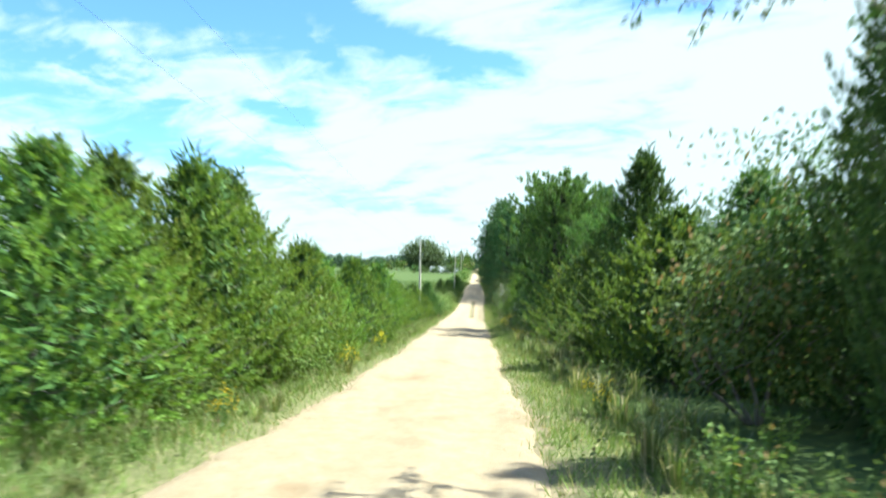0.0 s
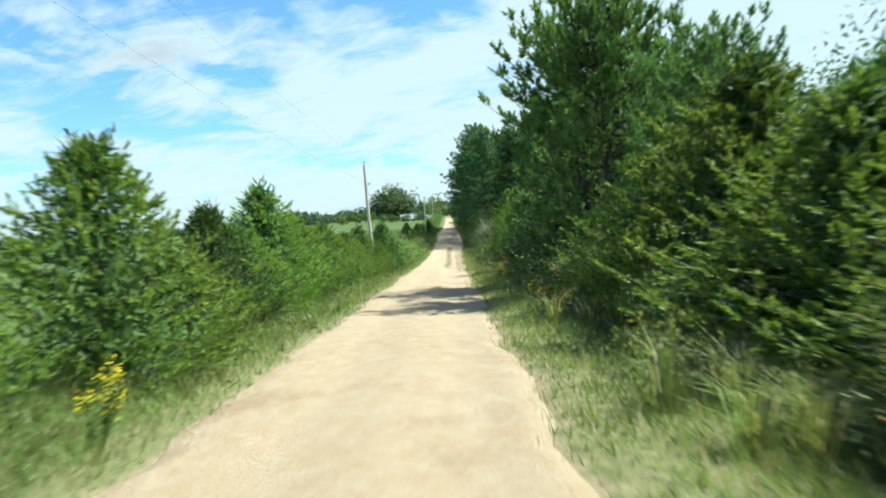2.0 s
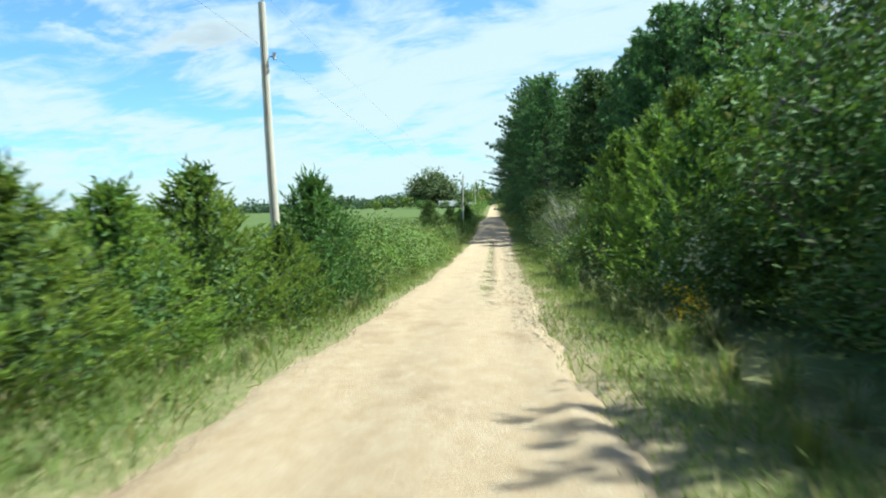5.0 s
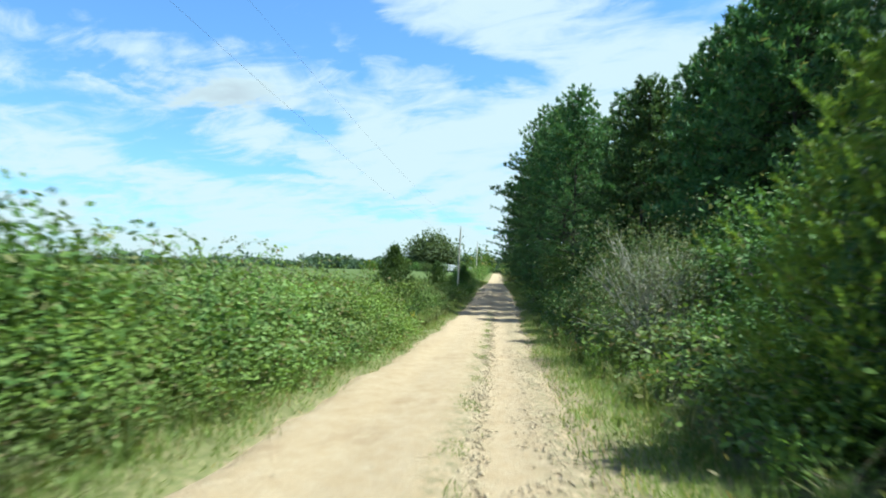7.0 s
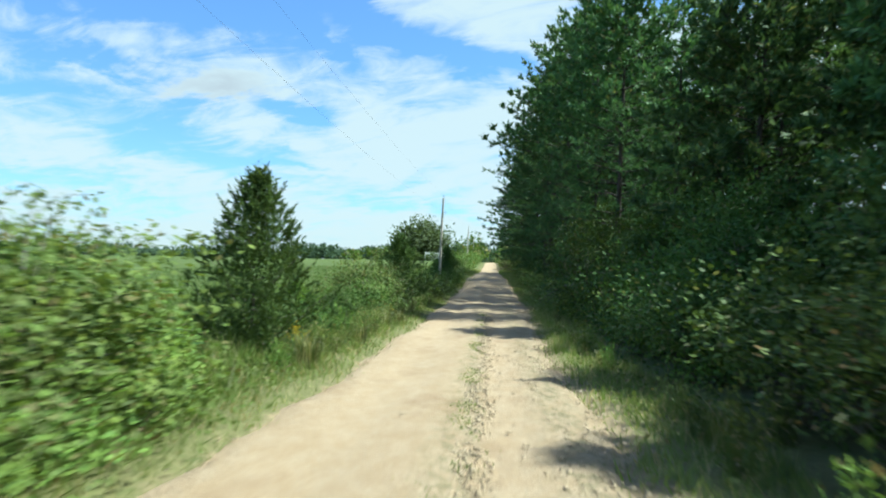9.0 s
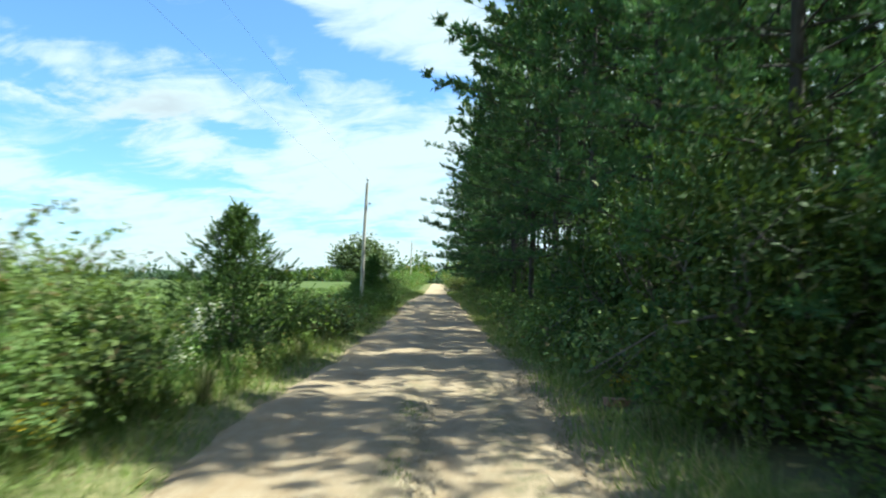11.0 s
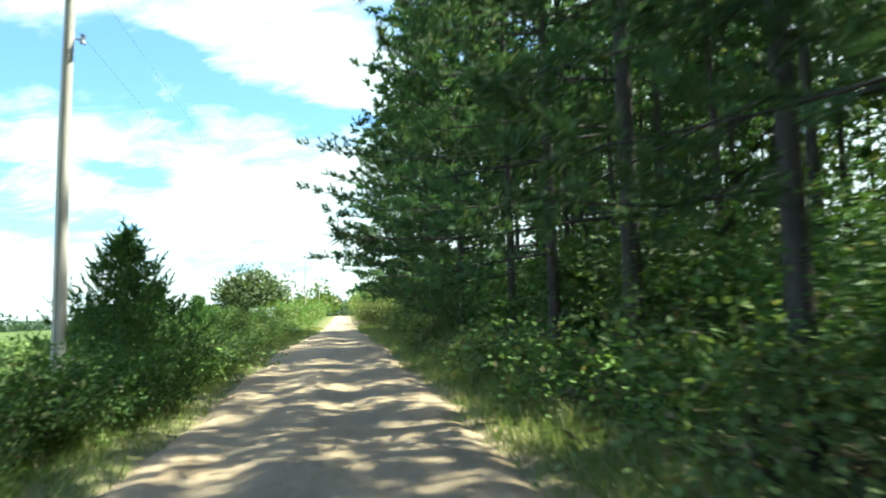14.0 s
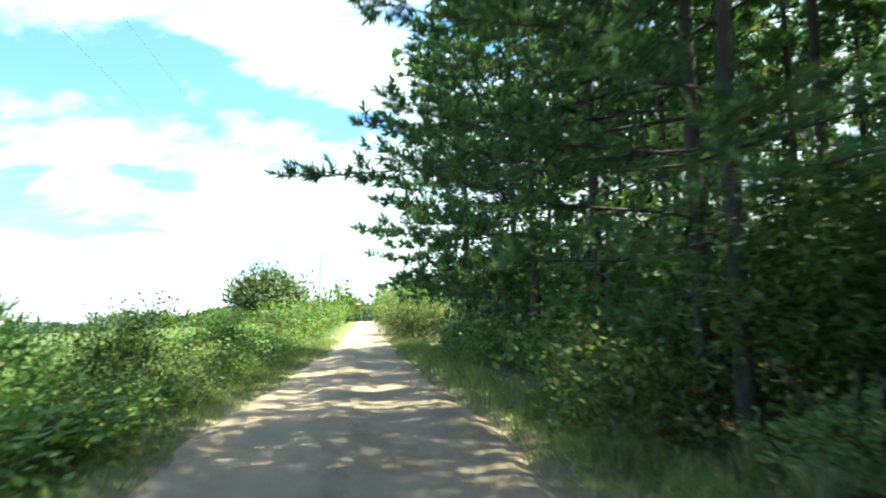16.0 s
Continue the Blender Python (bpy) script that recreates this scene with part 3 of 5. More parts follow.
def cedar(seed, h, r, mat, n=60, skin=620):
    """Red cedar: a close, ragged cone of upswept scale sprays, with feathery plumes standing out of it."""
    rng = np.random.default_rng(seed)
    root = new("cedar_tree")
    big = h / 4.0
    wood = [tube([(0, 0, -0.15), (0.02, 0.01, h * 0.4), (0, 0.03, h * 0.95)], [0.018 * h / 2 + 0.03, 0.014 * h / 2, 0.006], 6)]
    lump = rng.uniform(0, 6.28, 4)

    def outline(f, a):
        swell = 1.0 + 0.15 * np.sin(2 * a + 5 * f + lump[0]) + 0.12 * np.sin(3 * a - 11 * f + lump[1]) + 0.08 * np.sin(5 * a + 17 * f + lump[2])
        return r * swell * np.interp(f, [0, 0.06, 0.2, 0.38, 0.6, 0.8, 0.93, 1.0], [0.66, 0.82, 1.0, 0.93, 0.66, 0.38, 0.15, 0.02])

    start, axis, length, heart = [], [], [], []
    # the close skin of sprays
    f = rng.uniform(0.01, 1.0, skin * 2)
    f = f[rng.random(skin * 2) < 0.25 + 0.75 * (1 - f)][:skin]
    a = rng.uniform(0, 6.283, len(f))
    out = np.stack([np.cos(a), np.sin(a), np.zeros(len(f))], 1)
    start.append(out * (outline(f, a) * rng.uniform(0.66, 0.98, len(f)))[:, None] + np.stack([0 * f, 0 * f, f * h * 0.96], 1))
    axis.append(out * 0.75 + rng.normal(size=out.shape) * 0.4 + np.stack([0 * f, 0 * f, 0.75 * np.minimum(1, f * 6) - 0.15], 1))
    length.append(rng.uniform(0.14, 0.3, len(f)) * big ** 0.5)
    # plumes
    for k in range(n):
        g = ((k + rng.uniform(0, 1)) / n) * 0.95 + 0.02
        b = k * 2.39996 + rng.uniform(-0.4, 0.4)
        reach = float(outline(g, b)) * rng.uniform(0.98, 1.16)
        climb = reach * rng.uniform(0.25, 0.5) + 0.04 * h * g
        foot = np.array([0, 0, max(0.05, g * h * 0.96 - climb * 0.6)])
        tip = np.array([math.cos(b) * reach, math.sin(b) * reach, foot[2] + climb])
        s = np.linspace(0, 1, 4)[:, None]
        wood.append(tube(foot + (tip - foot) * s - np.array([0, 0, 1]) * (s * (1 - s)) * reach * 0.4, np.linspace(0.012, 0.004, 4) * big ** 0.5, 3))
        m = 5
        q = np.append(rng.uniform(0.66, 0.97, m), 1.0)[:, None]
        p = foot + (tip - foot) * q - np.array([0, 0, 1]) * (q * (1 - q)) * reach * 0.4
        off = rng.normal(size=(m + 1, 3)) * [1, 1, 0.4]
        off[-1] *= 0.2
        start.append(p)
        axis.append(unit(tip - foot) * 0.8 + off * 0.5 + [0, 0, 0.45])
        length.append(rng.uniform(0.18, 0.36, m + 1) * big ** 0.5)
        for q0 in rng.uniform(0.1, 0.6, 2):
            heart.append(foot + (tip - foot) * q0)
    # the thin leader and its upright side shoots
    m = 12
    lz = np.linspace(0.86, 0.985, m) * h
    start.append(np.stack([np.zeros(m), np.zeros(m), lz], 1))
    axis.append(rng.normal(size=(m, 3)) * 0.35 + [0, 0, 1.0])
    length.append(np.linspace(0.24, 0.12, m) * big ** 0.5)
    v, t = brush(rng, np.concatenate(start), np.concatenate(axis), np.concatenate(length), 19, 0.088 * big ** 0.5, 0.042 * big ** 0.5, 0.95, 0.4)
    v[:, 2] = np.maximum(v[:, 2], 0.02) * h / v[:, 2].max()
    np_part("trunk", *join(wood), M_BARK_GREY, root)
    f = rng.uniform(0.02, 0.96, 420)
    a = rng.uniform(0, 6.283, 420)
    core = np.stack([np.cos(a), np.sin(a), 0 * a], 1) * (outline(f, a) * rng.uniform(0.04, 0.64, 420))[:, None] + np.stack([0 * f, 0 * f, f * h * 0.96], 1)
    # the heart takes the shaded greens: dark gaps between sprays are painted in
    crown_part(root, (v, t), mat, filler(rng, np.concatenate([core, heart]), 0.3 * big ** 0.6, 6), M_CEDAR_SHADED)
    return root


def pine(seed, h, reach, low, gap, per, fine=False, upswept=0.0, needle=0.16, sweeping=(), road_side=False):
    """Pine: straight trunk, whorls of limbs and side twigs that end in brushes of needles. low: where the living limbs begin; road_side: low limbs grow towards -x alone."""
    rng = np.random.default_rng(seed)
    root = new("pine_tree")
    lean = rng.normal(0, 0.012, 2) * h

    def line(z):
        return np.array([lean[0] * (z / h) ** 2, lean[1] * (z / h) ** 2, z])

    tz = np.linspace(-0.2, h * 0.97, 9)
    rad = 0.0085 * h * (1 - np.clip(tz / h, 0, 1)) + 0.015
    wood = [tube([line(z) for z in tz], rad, 8)]
    start, axis, length, heart = [], [], [], []

    def limb(z, a, L, rise, dense):
        d0 = unit(np.array([math.cos(a), math.sin(a), rise]))
        across = unit(np.cross(d0, [0, 0, 1.0]))
        s = np.linspace(0, 1, 6)[:, None]
        sag = 0.16 if upswept == 0 else 0.05
        bend = np.array([0, 0, -1]) * (sag * L * s ** 1.5) + np.array([0, 0, 1]) * ((0.28 + 0.5 * upswept) * L * np.clip(s - 0.5, 0, 1) ** 1.4)
        wig = across * np.cumsum(rng.normal(0, 0.035 * L, 6))[:, None] * s
        pts = line(z) + d0 * L * s + bend + wig
        wood.append(tube(pts[[0, 1, 3, 5]], np.linspace(0.009 + 0.0055 * L, 0.005, 4), 4))
        heart.append(line(z) + (pts[2] - line(z)) * rng.uniform(0.3, 0.9))
        twigs = max(3, int(round(L * 2.6 * dense)))
        for q in np.append(np.linspace(0.3 if L > 2 else 0.15, 0.96, twigs) + rng.uniform(-0.05, 0.05, twigs), 1.0):
            q = min(1.0, q)
            i = min(4, int(q * 5))
            p = pts[i] + (pts[i + 1] - pts[i]) * (q * 5 - i)
            run = unit(pts[i + 1] - pts[i])
            turn = rng.choice((-1, 1))
            tw = unit(run * 0.75 + across * turn * rng.uniform(0.3, 1.0) * (q < 1) + rng.normal(size=3) * 0.22 + [0, 0, 0.1 + upswept])
            tl = (0.12 + 0.3 * L * (1 - q) * rng.uniform(0.5, 1.1)) if q < 1 else 0.05
            e = p + tw * tl
            if tl > 0.1:
                wood.append((np.stack([p - [0, 0, 0.012], p + [0, 0, 0.012], e]), np.array([[0, 1, 2]])))
            nb = 1 + int(tl > 0.22) + int(tl > 0.42) + int(tl > 0.7)
            for j in range(nb + (q == 1.0)):
                b = p + tw * tl * (1 - 0.33 * j if q < 1 else 0.5)
                start.append(b)
                axis.append(unit(tw * 0.8 + rng.normal(size=3) * (0.25 if j == 0 else 0.6) + [0, 0, 0.3 + 1.5 * upswept]))
                length.append(rng.uniform(0.16, 0.32) * (1 + 0.6 * upswept))

    for z, a, L, rise in sweeping:
        limb(z, a, L, rise, 1.5)
    z = low * h
    while z < h * 0.97:
        g = (z / h - low) / (1 - low)
        prof = np.interp(g, [0, 0.12, 0.45, 0.75, 1.0], [0.8, 1.0, 0.92, 0.6, 0.1] if upswept == 0 else [0.85, 1.0, 1.0, 0.9, 0.4])
        phase = rng.uniform(0, 6.28)
        for w in range(per):
            a = phase + w * 6.283 / per + rng.uniform(-0.35, 0.35)
            if road_side and z < 0.5 * h and math.cos(a) > -0.15 and rng.random() < 0.65:
                continue
            L = reach * prof * rng.uniform(0.62, 1.05) * (1.0 if z > 2.4 else 0.55 + 0.18 * z)
            limb(z + rng.uniform(-0.12, 0.12), a, L, -0.05 + 0.8 * g + rng.uniform(-0.12, 0.18) + upswept * 0.8, 1.0)
        z += gap * rng.uniform(0.75, 1.25) * (1.15 - 0.62 * g)
    start.append(line(h * 0.96))
    axis.append(np.array([0, 0, 1.0]))
    length.append(0.4)
    for z in rng.uniform(0.12, max(0.13, low), 6 if low > 0.2 else 0) * h:
        a = rng.uniform(0, 6.28)
        d0 = np.array([math.cos(a), math.sin(a), rng.uniform(-0.2, 0.15)])
        wood.append(tube([line(z), line(z) + d0 * rng.uniform(0.4, 1.6)], [0.018, 0.005], 3))
    b, d, ln = np.array(start), np.array(axis), np.array(length)
    near = (b[:, 2] < 9.0) & fine
    tufts = []
    if near.any():
        tufts.append(brush(rng, b[near], d[near], ln[near], 30, needle, 0.05 if upswept > 0 else 0.032, 0.6, 0.35))
    if (~near).any():
        tufts.append(brush(rng, b[~near], d[~near], ln[~near] * 1.2, 8, needle * 1.5, 0.14, 0.6, 0.3))
    np_part("trunk", *join(wood), M_BARK, root)
    # near-black slivers round the trunk stand in for shade inside the crown
    crown_part(root, join(tufts), M_PINE_YOUNG if upswept > 0 else M_PINE, filler(rng, heart, 0.4, 6 if upswept > 0 else 4), M_INNER_SHADE)
    return root


def broadleaf(seed, h, r, mat, leaf=0.11, count=4200, bare=0.25, name="broadleaf_tree", wood_mat=None, twig_only=0.0, arching=0, plain=False):
    """Broad-leaved tree or tall bush: forking limbs that carry separate sprays of leaves, with dark gaps between the sprays."""
    rng = np.random.default_rng(seed)
    root = new(name)
    wood, ends = [], []
    stems = 1 if bare > 0.15 else 4

    c = np.array([0, 0, h * (0.5 + bare * 0.35)])
    half = np.array([r, r, h * (0.52 - bare * 0.35)])

    def inside(p):
        """Keeps a limb's end within the crown's outline."""
        rel = (p - c) / half
        return c + rel / max(1.0, np.linalg.norm(rel) / 0.96) * half if p[2] > c[2] - half[2] * 0.7 else p

    def grow(p, d, length, rad, depth):
        q1 = inside(p + d * length * 0.5 + rng.normal(size=3) * length * 0.07)
        q2 = inside(p + d * length + rng.normal(size=3) * length * 0.09)
        wood.append(tube([p, q1, q2], [rad, rad * 0.8, rad * 0.62], 5 if depth < 1 else 3) if depth < 2 else tube([p, q2], [rad, rad * 0.5], 3))
        if depth >= 1:
            ends.append((q1, d))
        if depth == 3:
            ends.append((q2, d))
            return
        for _ in range((4, 3, 3)[depth] if stems == 1 else (3, 2, 2)[depth]):
            nd = unit(d * 0.75 + rng.normal(size=3) * 0.62 + np.array([0, 0, 0.12]))
            grow(q1 + (q2 - q1) * rng.uniform(0.2, 1.0), nd, length * rng.uniform(0.55, 0.85), rad * 0.55, depth + 1)

    for _ in range(stems):
        d = unit(np.array([rng.normal(0, 0.12 if stems == 1 else 0.45), rng.normal(0, 0.12 if stems == 1 else 0.45), 1.0]))
        grow(np.array([0, 0, -0.1]), d, h * 0.42, 0.018 * h if stems == 1 else 0.012 * h, 0)
    pts = np.array([e[0] for e in ends])
    rel = (pts - c) / half
    ln = np.linalg.norm(rel, axis=1, keepdims=True)
    pts = c + rel / np.maximum(ln, 1.0) * half * rng.uniform(0.88, 1.1, (len(pts), 1))
    # sprays: some at the twig ends, the rest over the crown's uneven surface
    per = 22 if twig_only == 0 else 5
    sprays = max(24, count // per)
    shell = unit(rng.normal(size=(sprays, 3)))
    swell = 1.0 + 0.2 * np.sin(3.1 * shell[:, :1] * 2 + seed) + 0.17 * np.sin(shell[:, 1:2] * 5 + shell[:, 2:] * 4 + seed * 1.7)
    spot = c + shell * half * swell * rng.uniform(0.55, 1.02, (sprays, 1)) ** 0.7
    use = rng.random(sprays) < 0.4
    spot[use] = pts[rng.integers(0, len(pts), int(use.sum()))]
    spot[:, 2] = np.maximum(spot[:, 2], 0.1)
    size = leaf * (2.8 if bare < 0.15 else 1.6) + 0.05
    out = unit(spot - c * [1, 1, 0.7])
    b = np.repeat(spot, per, 0) + np.clip(rng.normal(size=(sprays * per, 3)), -1.5, 1.5) * np.array([1.0, 1.0, 0.55]) * size * np.repeat(rng.uniform(0.5, 1.15, (sprays, 1)), per, 0)
    b[:, 2] = np.maximum(b[:, 2], 0.03)
    o = np.repeat(out, per, 0)
    d = o * 0.7 + rng.normal(size=b.shape) * 0.7 + [0, 0, -0.15]
    if arching:
        for _ in range(arching):
            a = rng.uniform(0, 6.28)
            foot = np.array([0, 0, -0.05])
            tip = np.array([math.cos(a) * rng.uniform(0.5, 1.0) * r, math.sin(a) * rng.uniform(0.5, 1.0) * r, rng.uniform(1.0, 1.22) * h])
            mid = tip * [0.25, 0.25, 1.05]
            q = np.linspace(0, 1, 7)[:, None]
            wood.append(tube((1 - q) ** 2 * foot + 2 * q * (1 - q) * mid + q ** 2 * tip, np.linspace(0.009, 0.003, 7), 3))
            q = rng.uniform(0.55, 1.02, 26)[:, None]
            b = np.concatenate([b, (1 - q) ** 2 * foot + 2 * q * (1 - q) * mid + q ** 2 * tip + rng.normal(size=(26, 3)) * 0.03])
            d = np.concatenate([d, rng.normal(size=(26, 3)) * 0.7 + [0, 0, -0.3]])
            o = np.concatenate([o, np.tile([0, 0, 1.0], (26, 1))])
    m = len(b)
    v, t = leaves(rng, b, d, rng.uniform(0.75, 1.45, m) * leaf, rng.uniform(0.5, 0.85, m) * leaf, 0.2, o * 0.6 + [0, 0, 0.8], plain)
    if twig_only > 0:
        for _ in range(int(340 * twig_only)):
            p = pts[rng.integers(0, len(pts))]
            dd = unit(p - np.array([0, 0, h * 0.2]) + rng.normal(size=3) * 0.3)
            side = rng.normal(size=3) * 0.12
            wood.append(tube([p - dd * 0.7, p, p + dd * 0.35 + side], [0.011, 0.008, 0.003], 3))
    np_part("trunk", *join(wood), wood_mat or M_BARK_GREY, root)
    k = max(40, count // 18) if twig_only == 0 else 420
    hp = c + unit(rng.normal(size=(k, 3))) * half * rng.uniform(0.05, 0.6, (k, 1)) ** 0.6
    hp[:, 2] = np.maximum(hp[:, 2], 0.08)
    crown_part(root, (v, t), mat, filler(rng, hp, min(0.4, 0.13 * r + 0.06) if twig_only == 0 else 0.14, 4), M_LEAF if twig_only == 0 else mat)
    return root


def weed_clump(seed, h, r, mat, count=240, leaf=0.075, stalks=14, flower=None, name="weed_clump", stem=1.0):
    """Leafy stalks from one root; some end in a flower head."""
    rng = np.random.default_rng(seed)
    wood, b, d, heads = [], [], [], []
    for k in range(stalks):
        a, lean = rng.uniform(0, 6.28), rng.uniform(0.1, 1.0) * r
        H = h * rng.uniform(0.6, 1.1)
        top = np.array([math.cos(a) * lean, math.sin(a) * lean, H])
        p0 = np.array([math.cos(a) * 0.15 * r, math.sin(a) * 0.15 * r, -0.05])
        mid = (p0 + top) * 0.5 + [0, 0, 0.12 * H]
        wood.append(tube([p0, mid, top], [0.009 * stem, 0.007 * stem, 0.004 * stem], 3))
        m = count // stalks
        q = rng.uniform(0.05, 1, m)[:, None]
        pp = (1 - q) ** 2 * p0 + 2 * q * (1 - q) * mid + q ** 2 * top
        b.append(pp + rng.normal(size=(m, 3)) * 0.05 * r)
        d.append(rng.normal(size=(m, 3)) + [0, 0, 0.25])
        heads.append(top)
    b, d = np.concatenate(b), np.concatenate(d)
    b[:, 2] = np.maximum(b[:, 2], 0.02)
    v, t = leaves(rng, b, d, rng.uniform(0.7, 1.5, len(b)) * leaf, rng.uniform(0.35, 0.6, len(b)) * leaf)
    root = new(name)
    sv, st = join(wood)
    k = len(sv) // stalks
    crown = [(len(sv), i * k, i * k + 1) for i in range(stalks)]
    np_part("stem", np.concatenate([sv, [(0, 0, -0.08)]]), np.concatenate([st, crown]), mat, root)
    np_part("foliage", v, t, mat, root)
    if flower:
        hb = np.repeat(np.array(heads), 12, 0) + rng.normal(size=(len(heads) * 12, 3)) * [0.05, 0.05, 0.09]
        fv, ft = leaves(rng, hb, rng.normal(size=(len(hb), 3)) + [0, 0, 0.3], 0.05, 0.035)
        np_part("blossom", fv, ft, flower, root)
    return root


def grass_tuft(seed, h, r, mat, count=80):
    """Long grass: arching blades from one root, some with a seed head."""
    rng = np.random.default_rng(seed)
    a = rng.uniform(0, 6.283, count)
    foot = np.stack([np.cos(a), np.sin(a), np.zeros(count)], 1) * rng.uniform(0, 0.35 * r, (count, 1)) - [0, 0, 0.03]
    L = h * rng.uniform(0.55, 1.1, (count, 1))
    out = np.stack([np.cos(a), np.sin(a), np.zeros(count)], 1) + rng.normal(size=(count, 3)) * [0.4, 0.4, 0]
    lean = rng.uniform(0.15, 1.0, (count, 1)) * r
    mid, tip = foot + out * lean * 0.3 + [0, 0, 1] * L * 0.65, foot + out * lean * 1.15 + [0, 0, 1] * L * rng.uniform(0.6, 1.0, (count, 1))
    side = np.stack([-np.sin(a), np.cos(a), np.zeros(count)], 1) * rng.uniform(0.004, 0.009, (count, 1))
    v = np.stack([foot - side, foot + side, mid - side, mid + side, tip], 1).reshape(-1, 3)
    i = np.arange(count)[:, None] * 5
    t = np.concatenate([i + [0, 1, 3], i + [0, 3, 2], i + [2, 3, 4]], 0)
    root = new("grass_tuft")
    heads = np.repeat(tip[::5], 3, 0)
    np_part("foliage", *join([(v, t), leaves(rng, heads, rng.normal(size=heads.shape) * 0.3 + [0, 0, 1.0], 0.07, 0.016)]), mat, root)
    foot = np.repeat(foot, 2, 0) * [1.6, 1.6, 1]
    np_part("thatch", *needles(rng, foot, rng.normal(size=foot.shape) * [1, 1, 0.2] + [0, 0, 0.5], 1, 0.22 * h, 0.012, 0.3), M_GREY_LEAF, root, "dead grey straw at the tuft's foot")
    return root


PROTO = {}


def plant(key, make, x, y, scale, label, category, group, turn=None, squash=1.0):
    """Puts the first of a kind in its place; later ones are copies of it."""
    rz = turn if turn is not None else (x * 37.7 + y * 91.3) % 360
    m = pose(x, y, float(ground_z(x, y)), 0, 0, rz) @ Matrix.Diagonal((scale * squash, scale * squash, scale, 1))
    if key not in PROTO:
        ob = PROTO[key] = make()
    else:
        ob = copy_thing(PROTO[key], m)
    ob.matrix_basis = m
    return tagged(ob, label, category, group)


R = random.Random(5)
G = random.Random(31)

# left hedge of young red cedars: place, height
CEDAR_H = 4.0


def cedar_at(x, y, h, wide=1.0, dark=False):
    v = int(abs(x * 7 + y * 13)) % 3
    tall = h > 4.7
    size = 7.5 if tall else CEDAR_H
    key = ("cedar", 0 if tall else v, dark, tall)
    v = 0 if tall else v
    big = "tall" if h > 4 else ("young" if h > 2.6 else "small young")
    # dark: this cedar wears the greens with shade mixed into them
    plant(key, lambda: cedar(11 + v * 7, size, (2.6 if tall else 1.85) + 0.1 * v, M_CEDAR_SHADED if dark else M_CEDAR, 96 if tall else 60, 1300 if tall else 820), x, y, h / size,
          f"{big} {'dark' if dark else 'bright'} green red cedar with feathery sprays", "cedar tree", "roadside cedars", squash=wide * min(1.25, (4.0 / h) ** 0.25))


for x, y, h, w in [(-5.4, 8.4, 3.7, 1.05), (-5.7, 10.6, 4.0, 1.0), (-5.3, 12.8, 4.4, 1.0), (-5.4, 14.8, 4.5, 0.95), (-7.2, 16.8, 3.0, 1.0), (-4.9, 19.5, 3.45, 1.0), (-5.2, 21.9, 3.5, 1.0),
                   (-5.7, 24.8, 2.5, 1.1), (-4.95, 28.2, 3.6, 1.05), (-5.1, 31.3, 2.0, 1.2), (-5.3, 33.8, 2.85, 0.95), (-5.4, 36.3, 2.5, 1.1), (-5.4, 38.7, 3.7, 1.05), (-5.5, 40.8, 2.6, 1.1),
                   (-5.4, 42.7, 3.1, 1.1), (-5.4, 45.4, 2.6, 1.15), (-5.4, 48.4, 2.8, 1.1), (-5.4, 51.0, 2.4, 1.15), (-5.3, 53.4, 2.5, 1.15), (-5.4, 55.9, 2.5, 1.1), (-5.2, 58.3, 3.0, 1.0),
                   (-4.3, 62.6, 3.3, 0.92), (-4.3, 60.2, 2.1, 0.8), (-6.9, 64.0, 2.0, 1.0)]:
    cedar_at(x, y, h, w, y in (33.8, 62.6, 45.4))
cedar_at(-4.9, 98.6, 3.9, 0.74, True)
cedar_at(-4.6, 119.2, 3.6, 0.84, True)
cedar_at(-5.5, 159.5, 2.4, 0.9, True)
cedar_at(-5.6, 104.0, 1.4)


